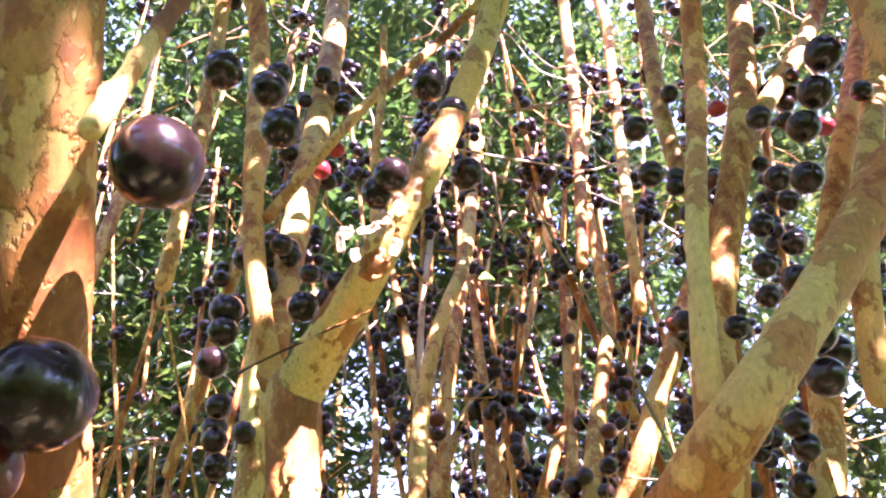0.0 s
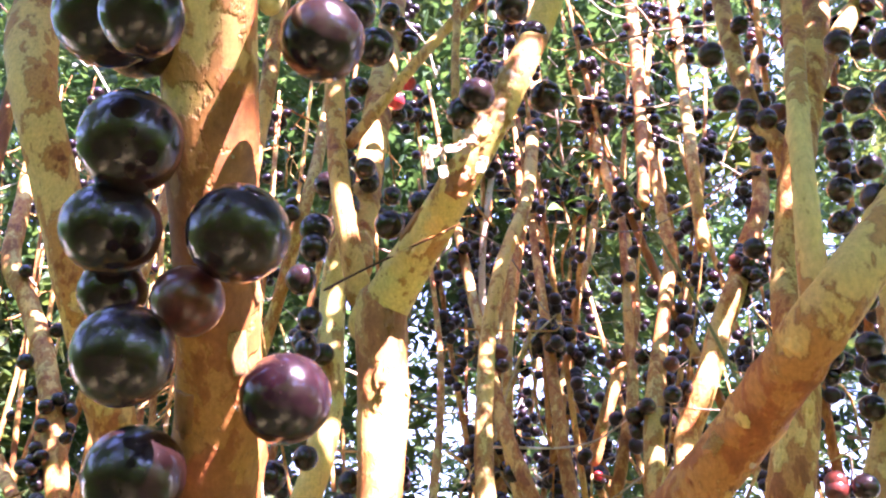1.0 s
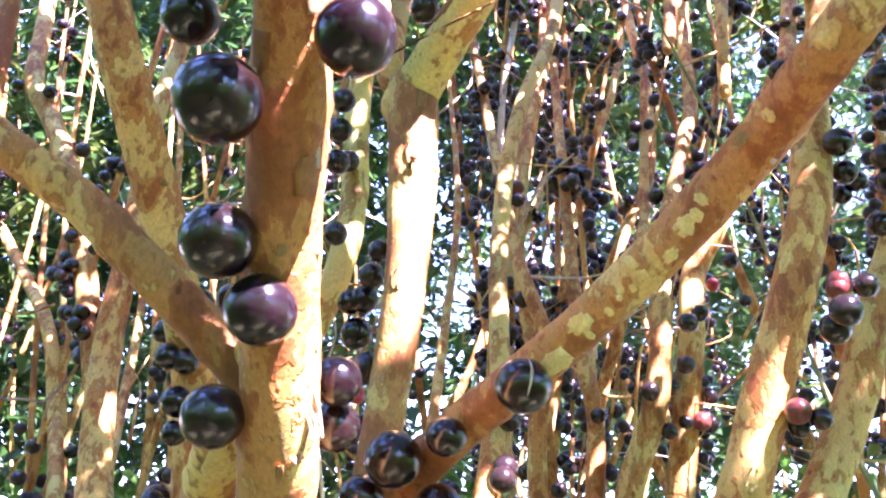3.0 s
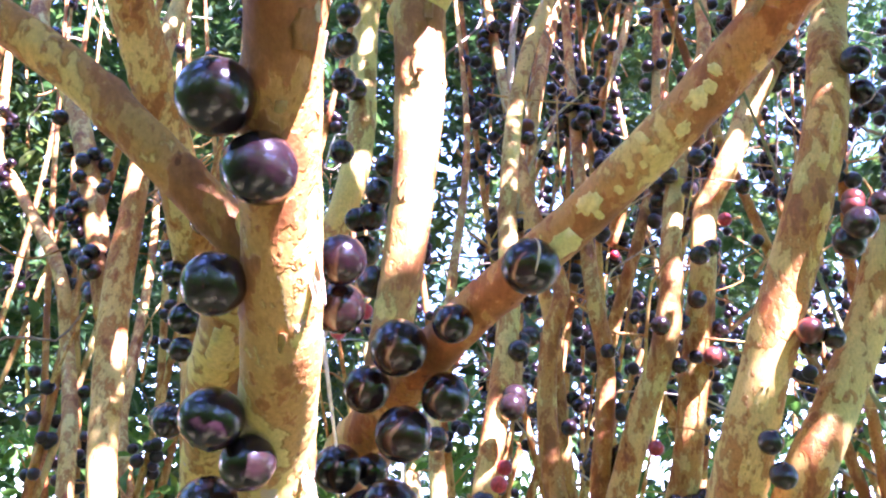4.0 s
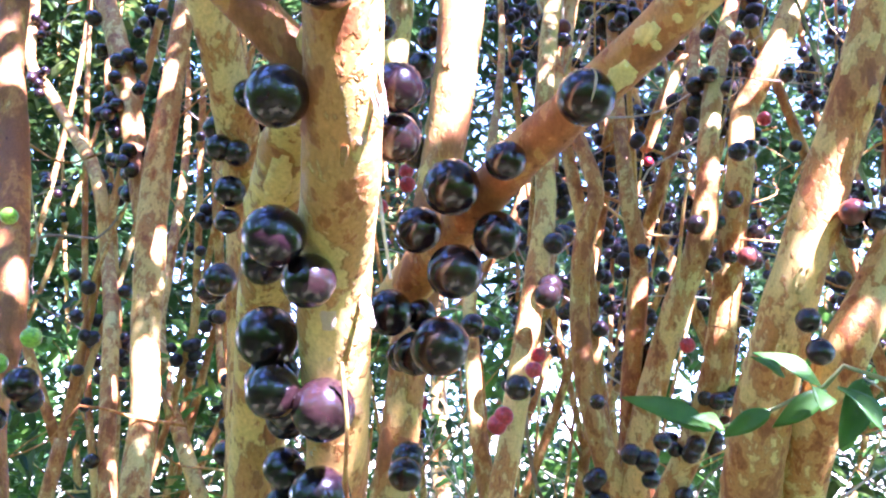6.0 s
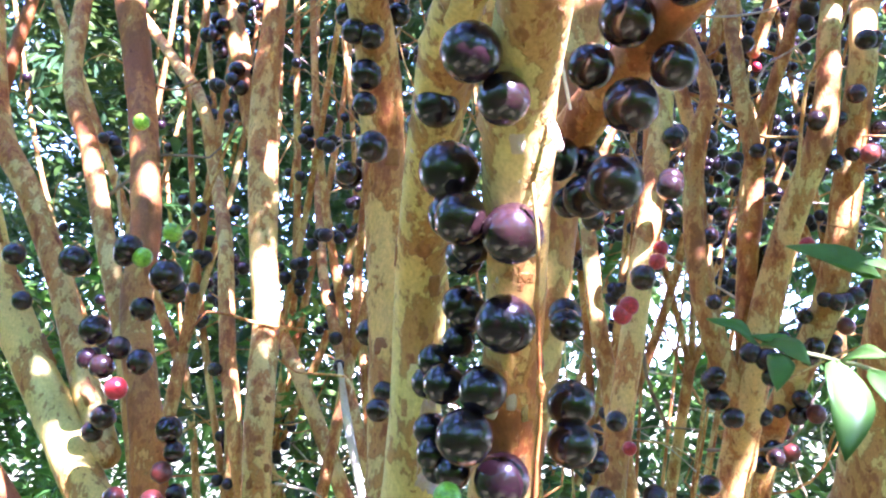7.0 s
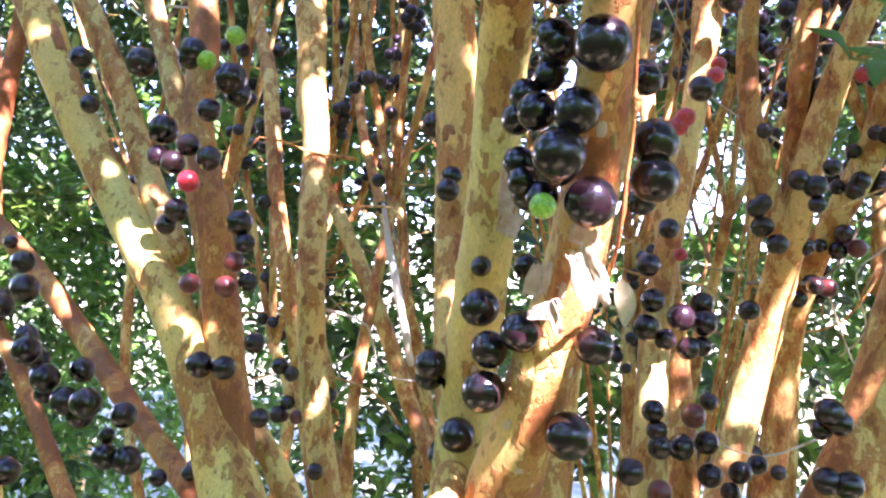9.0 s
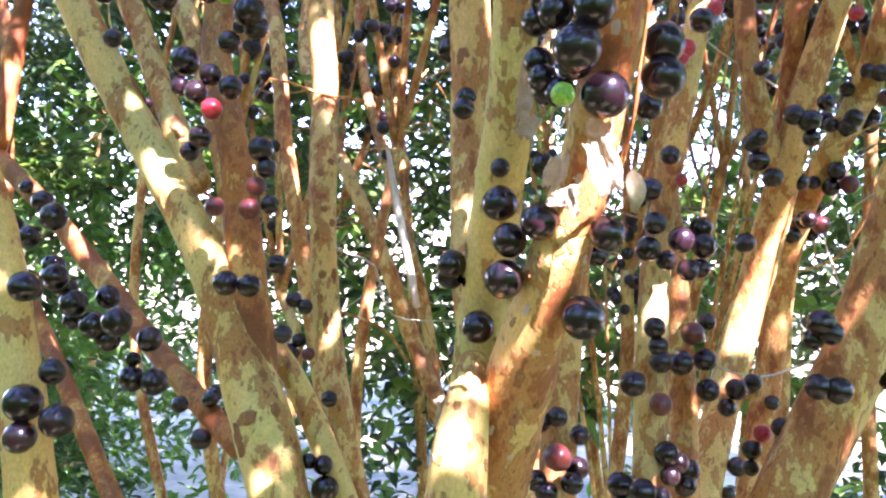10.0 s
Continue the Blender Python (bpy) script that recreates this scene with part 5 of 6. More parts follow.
def clear_of_sun(V):
    """Which of these leaves leave the sun's way to the open spots free."""
    keep = np.ones(len(V), bool)
    s, mid = np.array(SUN), V.mean(1)
    for q, r in sun_gaps:
        wide = r * 0.5 + 0.005
        d = mid - np.array(q)
        t = d @ s
        off = d - t[:, None] * s
        near = np.flatnonzero((t > 0) & ((off * off).sum(1) < (wide + 0.06) ** 2))
        d = V[near] - np.array(q)
        off = d - (d @ s)[:, :, None] * s
        keep[near[((off * off).sum(2) < wide ** 2).any(1) | ((off.mean(1) ** 2).sum(1) < wide ** 2)]] = False
    return keep


gap(-0.049, 0.503, 1.506, 0.010)
gap(-0.053, 0.505, 1.489, 0.010)
gap(-0.133, 0.555, 1.341, 0.011)
gap(-0.163, 0.700, 1.491, 0.014)
gap(-0.488, 0.802, 1.515, 0.007)
gap(-0.461, 0.800, 1.489, 0.007)
gap(-0.554, 0.815, 1.608, 0.007)
gap(-0.463, 1.145, 1.673, 0.009)
gap(-0.444, 1.122, 1.609, 0.009)
gap(-0.005, 0.940, 1.424, 0.019)
gap(0.158, 1.253, 1.488, 0.027)
gap(0.143, 1.256, 1.443, 0.027)
gap(0.128, 1.257, 1.398, 0.027)
gap(-0.809, 1.147, 1.429, 0.010)
gap(-0.770, 1.151, 1.407, 0.010)
gap(-0.478, 0.885, 1.780, 0.007)
gap(-0.478, 0.866, 1.745, 0.007)
gap(0.017, 0.978, 1.769, 0.020)
gap(0.005, 1.578, 1.851, 0.034)
gap(-0.049, 0.523, 1.516, 0.010)
gap(-0.574, 0.929, 2.041, 0.009)
gap(-0.596, 0.930, 2.070, 0.009)
gap(-0.032, 0.443, 1.664, 0.008)
gap(-0.028, 0.423, 1.687, 0.007)
gap(-0.025, 0.605, 1.882, 0.011)
gap(-0.019, 0.608, 1.846, 0.011)
gap(0.271, 1.237, 1.852, 0.027)
gap(0.029, 0.979, 1.782, 0.020)
gap(0.011, 0.976, 1.745, 0.020)
gap(-0.531, 1.208, 2.188, 0.011)
gap(-0.014, 0.348, 1.766, 0.007)
gap(-0.010, 0.337, 1.795, 0.007)
gap(-0.030, 0.423, 1.685, 0.007)
gap(-0.033, 0.444, 1.662, 0.008)
gap(-0.016, 0.609, 1.951, 0.011)
gap(-0.523, 1.202, 2.153, 0.010)
gap(-0.565, 1.220, 2.071, 0.010)
gap(0.268, 1.239, 1.850, 0.026)
gap(-0.019, 0.321, 1.792, 0.006)
gap(-0.463, 1.145, 1.747, 0.009)
gap(0.022, 0.978, 1.776, 0.020)
gap(0.229, 0.803, 1.727, 0.006)
gap(0.297, 0.806, 1.757, 0.006)
gap(0.328, 1.240, 2.194, 0.029)
gap(0.245, 1.190, 2.103, 0.027)
gap(-0.008, 0.322, 1.821, 0.006)
gap(-0.011, 0.343, 1.787, 0.007)
gap(-0.006, 0.282, 1.859, 0.006)
gap(-0.007, 0.289, 1.850, 0.006)
gap(-0.005, 0.616, 1.929, 0.011)
gap(0.179, 0.321, 1.889, 0.000)
gap(0.417, 0.814, 2.026, 0.007)
gap(0.298, 0.769, 2.032, 0.006)
gap(0.298, 1.223, 2.095, 0.028)
gap(-0.065, 0.800, 2.348, 0.022)
gap(0.166, 0.322, 1.906, 0.000)
gap(-0.009, 0.309, 1.824, 0.006)
gap(-0.012, 0.609, 1.939, 0.011)
gap(0.016, 0.567, 2.068, 0.013)
gap(-0.069, 0.772, 2.300, 0.020)
gap(0.352, 1.241, 2.231, 0.029)
gap(0.417, 1.264, 2.338, 0.031)
gap(0.095, 0.542, 2.202, 0.003)
gap(-0.013, 0.610, 1.966, 0.011)
gap(-0.065, 0.789, 2.329, 0.020)
gap(-0.057, 0.615, 2.119, 0.015)
gap(0.377, 0.808, 2.272, 0.007)
gap(0.361, 0.803, 2.235, 0.007)
gap(0.418, 1.263, 2.342, 0.031)
gap(-0.077, 1.058, 2.884, 0.033)
gap(0.435, 1.709, 3.588, 0.055)
gap(0.0876, 0.4738, 1.5719, 0.010)
gap(0.1575, 0.5574, 1.6701, 0.010)
gap(0.0619, 0.4744, 1.5928, 0.006)
gap(-0.020, 0.388, 1.713, 0.014)
gap(-0.022, 0.400, 1.702, 0.014)
gap(-0.024, 0.412, 1.692, 0.014)
gap(-0.020, 0.370, 1.728, 0.005)
gap(-0.029, 0.519, 1.706, 0.010)
gap(-0.125, 0.550, 1.318, 0.006)
gap(-0.004, 0.232, 1.966, 0.002)
gap(-0.004, 0.235, 1.953, 0.000)
gap(-0.004, 0.253, 1.911, 0.001)
gap(-0.006, 0.255, 1.902, 0.001)
gap(-0.010, 0.258, 1.890, 0.002)
gap(-0.006, 0.288, 1.862, 0.004)
gap(0.028, 0.555, 2.066, 0.010)
gap(0.025, 0.555, 2.052, 0.010)
gap(-0.003, 0.251, 1.919, 0.003)
gap(-0.004, 0.258, 1.903, 0.004)
# broken dapples: small openings strung along the sunny side of the stems
grng = random.Random(23)
calm = [stem_lines[n] for n in ("left_arm", "right_limb", "right_upright", "fork_limb", "back_stem")]
for owner, _, line in lines:
    if owner is thicket_tree or line[0][2] < 0.5 or any(line is c for c in calm):
        continue
    chief = line is stem_lines["trunk"]
    length = sum((Vector(a[:3]) - Vector(b[:3])).length for a, b in zip(line, line[1:]))
    for _ in range(int(length * (34 if chief else 1.2))):
        i = grng.randrange(1, len(line) - 1)
        p, axis = Vector(line[i][:3]), (Vector(line[i + 1][:3]) - Vector(line[i - 1][:3])).normalized()
        if p.z > (1.88 if chief else 2.6) or p.z < (1.66 if chief else 1.4):
            continue
        side = (SUN - axis * SUN.dot(axis)).normalized()
        side = (side + Vector((0.25, 0.1, 0) if chief else (0, -0.5, 0))).normalized()
        for _ in range(1 if chief else grng.choice((1, 2, 3))):
            q = p + side * line[i][3] + axis * grng.gauss(0, 0.012)
            gap(q.x, q.y, q.z, grng.uniform(0.000, 0.005 if chief else 0.010))
# fruit that stands in the sun
for x, y, z in ((0.003, 0.290, 1.840), (0.019, 0.237, 1.922), (-0.029, 0.333, 1.766), (-0.042, 0.323, 1.785), (-0.057, 0.396, 1.697), (-0.045, 0.444, 1.638), (-0.050, 0.469, 1.603), (-0.053, 0.500, 1.536), (-0.017, 0.404, 1.760), (-0.046, 0.409, 1.683)):
    q = Vector((x, y, z)) + SUN * 0.012
    gap(q.x, q.y, q.z, 0.002)


def cloud(n, low, high, hole, scale, seed, thin=0.0, rounded=False):
    """Random places, thinned by clumpy noise so that gaps stay open; rounded: within an uneven dome."""
    mid = (Vector(low) + Vector(high)) / 2
    half = (Vector(high) - Vector(low)) / 2
    out = []
    r = random.Random(seed)
    while len(out) < n:
        p = Vector((r.uniform(low[0], high[0]), r.uniform(low[1], high[1]), r.uniform(low[2], high[2])))
        if p.z < 0.03:
            continue
        if rounded:
            q = p - mid
            if sum(abs(q[i] / half[i]) ** 2.6 for i in range(3)) > 0.9 + 0.8 * noise.noise(p * 1.1 + Vector((0, seed, 0))):
                continue
        if noise.noise(p * scale + Vector((seed, 0, 0))) > hole and (p.z > thin or r.random() < 0.6):
            out.append(p[:])
    return np.array(out)


undergrowth = []


def crown(owner, n, low, high, hole, scale, seed, size=0.042, per=9, spread=0.07, thin=1.55):
    places = cloud(n, low, high, hole, scale, seed, thin, owner is not thicket_tree)
    if owner is thicket_tree:
        # the thicket is more open to the east and closes to the west, high up
        east = (places[:, 0] > 0.35) & (places[:, 0] < 1.5) & (places[:, 2] > 1.0) & (places[:, 2] < 2.3)
        places = places[~east | (lrng.random(len(places)) < 0.5)]
        places = np.concatenate([places, cloud(800, (-1.3, 1.9, 2.9), (0.1, 3.2, 4.8), -0.2, 2.0, 7), cloud(700, (-0.7, 1.9, 3.6), (0.5, 3.3, 5.2), -0.2, 1.9, 14), cloud(130, (0.2, 1.9, 1.6), (0.7, 3.0, 2.2), -0.3, 1.9, 15), cloud(350, (-1.0, 2.0, 1.3), (-0.3, 3.0, 2.3), -0.4, 1.9, 12), cloud(500, (-1.7, 2.0, 2.7), (-0.7, 3.2, 3.7), -0.2, 1.9, 13), cloud(1300, (-2.4, 1.9, 1.6), (-0.5, 3.2, 3.2), 0.0, 1.9, 11)])
        low = (places[:, 2] < 1.15) & (places[:, 0] > -1.3)
        places = places[~low | (lrng.random(len(places)) < np.where(np.abs(places[:, 0] + 1.0) < 0.3, 0.2, 0.6))]
        # half of these low leaves get a brighter colour, as if sunlit
        fresh = (places[:, 2] < 1.95) & (lrng.random(len(places)) < 0.5)
        undergrowth.extend(places[fresh])
        places = places[~fresh]
    V, Fs = sprays(places, per, size, spread, owner is thicket_tree)
    # seeds from 40 are the unseen trees, with leaves coloured as if sunlit
    part("crown", fast_mesh("crown", V, Fs, leaf_sunlit if seed >= 40 else leaf_dark), owner, "dense small dark green leaves", "stuff")


crown(thicket_tree, 10800, (-2.6, 1.75, 0.3), (2.6, 3.3, 5.2), 0.10, 1.7, 3, 0.053, 9, 0.075, 0.0)
# low leaves in the brighter colour that stands for sun on them
V, Fs = sprays(np.concatenate([undergrowth, cloud(1500, (-3.4, 2.0, -0.3), (-1.1, 3.9, 1.95), -0.3, 1.7, 8, 0.0, True)]), 9, 0.055, 0.075, True)
part("undergrowth", fast_mesh("undergrowth", V, Fs, leaf_young_lit), thicket_tree, "low thicket leaves coloured yellow-green as if sunlit", "stuff")
for i, (x, y, n) in enumerate(((-3.4, 4.8, 3600), (-0.6, 5.2, 3600), (2.4, 4.8, 3600))):
    far = tree("jaboticaba_tree", "leafy tree standing behind the thicket", "trees behind")
    V, Fs = tube(smooth_line([(x, y, -0.05, 0.09), (x + 0.1, y, 1.0, 0.07), (x, y + 0.1, 2.2, 0.05), (x - 0.1, y, 4.5, 0.02)], 0.05), 12, 0.08)
    part("trunk", mesh_of("trunk", V, Fs, bark_l), far)
    crown(far, n, (x - 2.2, y - 1.2, 0.5), (x + 2.2, y + 1.4, 8.0), 0.06, 1.3, 20 + i, 0.085, 9, 0.14, 0.0)

# unseen leaves added overhead, between the sun and the stems, to dapple them
over = np.concatenate([cloud(16500, (-2.6, -2.2, 2.9), (2.9, 1.15, 3.7), -0.45, 2.4, 9), cloud(2700, (-2.6, 1.15, 3.6), (2.9, 2.1, 5.2), -0.45, 2.4, 10)])
over = over[(over[:, 1] < 0.3) | (over[:, 2] > 1.9 + 1.2 * over[:, 1])]
# thinned west of the stems and behind the walker, to let sky in
over = np.array([p for p in over if (p[0] > 0.0 and p[1] > -1.3) or noise.noise(Vector(p) * 1.7) > 0.06])
far_side = (over[:, 1] + 0.64 * (over[:, 2] - 2.0) > 1.6) & (over[:, 0] > 0.2)
over = over[~far_side | (lrng.random(len(over)) < 0.6)]
V, Fs = sprays(over, 9, 0.056, 0.045, True)
# extra leaf clumps out of view, added on the sun's way to shade these boughs
shade_tufts = []
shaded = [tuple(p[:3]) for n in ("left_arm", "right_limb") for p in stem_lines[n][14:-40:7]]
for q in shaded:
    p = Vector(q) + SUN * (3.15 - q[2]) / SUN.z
    shade_tufts += [(p.x + lrng.normal() * 0.022, p.y + lrng.normal() * 0.022, p.z + lrng.normal() * 0.05) for _ in range(4)]
V2, F2 = sprays(np.array(shade_tufts), 9, 0.06, 0.03, True)
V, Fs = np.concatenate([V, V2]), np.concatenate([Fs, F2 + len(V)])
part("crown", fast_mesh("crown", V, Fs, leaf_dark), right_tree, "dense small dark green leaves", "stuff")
# unseen trees added behind and beside the walker, to be mirrored in the fruit
for i, (x, y) in enumerate(((-3.4, -1.4), (-1.3, -3.0), (1.3, -3.1), (3.5, -1.3), (3.7, 1.5), (-3.8, 1.5))):
    far = tree("jaboticaba_tree", "unseen leafy tree added at the rim of the grove", "trees around")
    V, Fs = tube(smooth_line([(x, y, -0.05, 0.08), (x + 0.05, y, 1.0, 0.06), (x, y + 0.1, 2.2, 0.05), (x - 0.1, y, 4.0, 0.02)], 0.05), 12, 0.08)
    part("trunk", mesh_of("trunk", V, Fs, bark_l), far)
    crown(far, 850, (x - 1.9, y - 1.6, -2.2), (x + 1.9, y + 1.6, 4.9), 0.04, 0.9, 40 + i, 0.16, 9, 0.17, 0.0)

# an outer unseen ring, added to hide the bright horizon from the fruit
for i in range(8):
    a = math.pi * (0.98 + 1.04 * i / 7)
    x, y = 7.2 * math.cos(a), 7.2 * math.sin(a) + 0.6
    far = tree("jaboticaba_tree", "unseen leafy tree added beyond the rim of the grove", "trees around")
    V, Fs = tube(smooth_line([(x, y, -0.05, 0.1), (x + 0.08, y, 1.2, 0.08), (x, y + 0.1, 2.6, 0.06), (x - 0.1, y, 5.0, 0.02)], 0.08), 10, 0.08)
    part("trunk", mesh_of("trunk", V, Fs, bark_l), far)
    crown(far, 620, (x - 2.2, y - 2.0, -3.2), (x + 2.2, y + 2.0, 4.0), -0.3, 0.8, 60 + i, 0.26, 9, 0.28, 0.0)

for owner, places in far_fruit.values():
    joined_fruit(owner, places)


# ---- shoots, shed bark and other small things ----
def shoot(pts):
    """A young leafy shoot of a neighbouring bush, rooted out of sight."""
    owner = tagged(new("leafy_shoot"), "thin green shoot with soft young leaves", "shoot", "young shoots")
    p = pts[-1]
    ln = smooth_line(pts + [(p[0] + 0.12, p[1] + 0.02, p[2] - 0.12, 0.003), (p[0] + 0.22, p[1] + 0.03, p[2] * 0.5, 0.005), (p[0] + 0.24, p[1] + 0.03, -0.03, 0.007)], 0.012)
    V, Fs = tube(ln, 8, 0.05)
    part("twig", mesh_of("twig", V, Fs, leaf_stalk), owner)
    return owner


leaf_stalk = plain("green_stalk", (0.16, 0.22, 0.05), (0.30, 0.26, 0.10), 90.0, 0.6)


def leaf(owner, base, tip, w, mat=None):
    """One pointed leaf, cupped along the midrib and drooping at its tip."""
    base, tip = Vector(base), Vector(tip)
    x = tip - base
    side = x.cross(Vector((0.25, -1.0, 0.45)) + Vector((rng.uniform(-0.3, 0.3), 0, rng.uniform(-0.3, 0.3)))).normalized()
    up = side.cross(x.normalized())
    rows, V, Fs = 9, [], []
    for i in range(rows + 1):
        t = i / rows
        half = w * 0.5 * (math.sin(math.pi * t ** 0.8) ** 0.85 if 0 < t < 1 else 0.02)
        mid = base + x * t + up * (0.10 * x.length * math.sin(math.pi * t))
        for k in (-1, -0.5, 0, 0.5, 1):
            V.append(mid + side * half * k + up * half * 0.28 * abs(k) + up * 0.0006 * math.sin(9 * t + 4 * k))
    for i in range(rows):
        for k in range(4):
            a = i * 5 + k
            Fs.append((a, a + 1, a + 6, a + 5))
    ob = part("leaf", mesh_of("leaf", V, Fs, mat or leaf_young_lit), owner)
    sol = ob.modifiers.new("thickness", "SOLIDIFY")
    sol.thickness = 0.0003
    return ob


def flake_sheet(x, y, z, w, h):
    """A curled plate of shed bark that still clings to the stem."""
    V, Fs, n = [], [], 7
    turn = rng.uniform(-0.4, 0.4)
    for i in range(n + 1):
        for k in range(n + 1):
            u, v = k / n - 0.5, i / n - 0.5
            u2 = u * (1 - 0.5 * abs(v) + 0.3 * noise.noise(Vector((v * 5, x * 90, z * 50))))
            out = -0.004 - 0.012 * (v + 0.5) ** 2 * (h / 0.03) * 0.5 - 0.010 * u * u * (w / 0.02)
            px, pz = w * u2 * math.cos(turn) - h * v * math.sin(turn), h * (v + 0.25 * noise.noise(Vector((u * 6, z * 70, 1)))) * math.cos(turn) + w * u2 * math.sin(turn)
            V.append((x + px, y + out + 0.0012 * noise.noise(Vector((u * 7, v * 7, x * 40))), z + pz))
    for i in range(n):
        for k in range(n):
            a = i * (n + 1) + k
            Fs.append((a, a + 1, a + n + 2, a + n + 1))
    ob = part("bark_flake", mesh_of("bark_flake", V, Fs, flake), main_tree, "pale curled flake of shed bark")
    sol = ob.modifiers.new("thickness", "SOLIDIFY")
    sol.thickness = 0.0006


def stub(x, y, z, s):
    """The dry stalk left where a fruit has been picked: a few splayed scales."""
    V, Fs = [], []
    for k in range(4):
        d = Vector((rng.uniform(-0.6, 0.6), -1, rng.uniform(-0.3, 0.8))).normalized() * s * rng.uniform(0.4, 0.7)
        q = Vector((rng.uniform(-1, 1), 0.2, rng.uniform(-1, 1))).normalized() * s * 0.16
        r = d.cross(q).normalized() * s * 0.10
        o, c = len(V), Vector((x, y + 0.003, z))
        V += [c - q, c + q, c + r, c - r, c + d]
        Fs += [(o, o + 2, o + 4), (o + 2, o + 1, o + 4), (o + 1, o + 3, o + 4), (o + 3, o, o + 4), (o, o + 3, o + 1, o + 2)]
    part("fruit_stalk", mesh_of("fruit_stalk", V, Fs, stalk, False), main_tree, "dry cream fruit stalk")


def dry_leaf_at(x, y, z, w):
    owner = tagged(new("dry_leaf"), "dry pale yellow leaf caught on the bark", "leaf")
    leaf(owner, (x, y, z + w * 1.1), (x + w * 0.3, y - 0.004, z - w * 1.1), w, dry_leaf)


shoot_c = shoot([(0.20, 0.97, 2.47, 0.0012), (0.22, 0.98, 2.40, 0.0016), (0.30, 1.0, 2.2, 0.002), (0.42, 1.0, 1.8, 0.003)])

def scale_mesh(seed):
    """A small bark plate that lifts at one edge, about 1 by 1, lying in the xy plane."""
    V, Fs, n = [], [], 4
    for i in range(n + 1):
        for k in range(n + 1):
            u, v = k / n - 0.5, i / n - 0.5
            e = 1 - 0.35 * abs(v) + 0.35 * noise.noise(Vector((v * 3, u * 3, seed)))
            V.append((u * e, v * (1 + 0.25 * noise.noise(Vector((u * 4, seed, 2)))), 0.05 + 0.30 * (v + 0.5) ** 2 - 0.25 * u * u))
    for i in range(n):
        for k in range(n):
            a = i * (n + 1) + k
            Fs.append((a, a + 1, a + n + 2, a + n + 1))
    V += [(x, y, z - 0.05) for x, y, z in V]
    m = (n + 1) ** 2
    Fs += [tuple(i + m for i in f)[::-1] for f in Fs]
    rim = [k for k in range(n)] + [n + i * (n + 1) for i in range(n)] + [m - 1 - k for k in range(n)] + [(n - i) * (n + 1) for i in range(n)]
    for a, c in zip(rim, rim[1:] + rim[:1]):
        Fs.append((a, a + m, c + m, c))
    return mesh_of("bark_scale", V, Fs, (flake, bark_r, bark_l)[seed % 3])


scales = [scale_mesh(i) for i in range(6)]
stems_near = [ln for o, _, ln in lines if o is main_tree and ln[len(ln) // 2][1] < 0.75 and max(p[3] for p in ln) > 0.009]
for i in range(230):
    ln = rng.choice(stems_near[:1] * 4 + stems_near)
    k = rng.randrange(8, len(ln) - 8)
    p, d = ln[k], (Vector(ln[k + 1][:3]) - Vector(ln[k - 1][:3])).normalized()
    q = Vector((rng.gauss(0.3, 1), rng.gauss(-0.5, 0.7), 0))
    q = (q - d * q.dot(d)).normalized()
    m = Matrix((d.cross(q), d * (-1 if rng.random() < 0.6 else 1), q)).transposed().to_4x4()
    if m.determinant() < 0:
        m = Matrix((-d.cross(q), d * (-1 if m.col[1].xyz.dot(d) < 0 else 1), q)).transposed().to_4x4()
    s = rng.uniform(0.004, 0.010)
    ob = part("bark_scale", scales[i % 6], main_tree)
    ob.matrix_basis = Matrix.Translation(Vector(p[:3]) + q * (p[3] - 0.0002)) @ m @ Matrix.Diagonal((s * 0.6, s * rng.uniform(0.8, 1.6), s * 0.6, 1))

# the torn knot on the forked limb
limb = stem_lines["fork_limb"]
for i in range(70):
    k = min(range(len(limb)), key=lambda j: abs(limb[j][2] - rng.uniform(2.10, 2.19)))
    p, d = limb[k], (Vector(limb[k + 1][:3]) - Vector(limb[k - 1][:3])).normalized()
    q = Vector((rng.gauss(-0.4, 0.8), rng.gauss(-0.7, 0.5), rng.gauss(0, 0.4)))
    q = (q - d * q.dot(d)).normalized()
    s = rng.uniform(0.005, 0.012)
    ob = part("bark_scale", scales[i % 6], main_tree)
    ob.matrix_basis = Matrix.Translation(Vector(p[:3]) + q * (p[3] - 0.001)) @ Matrix((d.cross(q), d, q)).transposed().to_4x4() @ Matrix.Rotation(rng.uniform(-0.8, 0.8), 4, "Z") @ Matrix.Diagonal((s * 0.6, s * rng.uniform(0.8, 1.8), s * 0.8, 1))

shoot_a = shoot([(0.0543, 0.4746, 1.5990, 0.0007), (0.0721, 0.4801, 1.5972, 0.0008), (0.0877, 0.4849, 1.5944, 0.0010), (0.1072, 0.4960, 1.5908, 0.0011), (0.1447, 0.5181, 1.5731, 0.0013)])
shoot_b = shoot([(0.1340, 0.5807, 1.6469, 0.0008), (0.1576, 0.5602, 1.6563, 0.0010), (0.1789, 0.5430, 1.6674, 0.0013), (0.2058, 0.5338, 1.6704, 0.0013)])
leaf(shoot_a, (0.0543, 0.4746, 1.5990), (0.0330, 0.4587, 1.6072), 0.0079)
leaf(shoot_a, (0.0563, 0.4744, 1.6001), (0.0713, 0.4570, 1.5905), 0.0123)
leaf(shoot_a, (0.0608, 0.4626, 1.5947), (0.0570, 0.4458, 1.5795), 0.0106)
leaf(shoot_a, (0.0836, 0.4734, 1.5941), (0.0822, 0.4542, 1.5551), 0.0207)
leaf(shoot_a, (0.0887, 0.4848, 1.5944), (0.1026, 0.4672, 1.5957), 0.0098)
leaf(shoot_a, (0.0991, 0.4847, 1.5915), (0.1128, 0.4692, 1.5660), 0.0132)
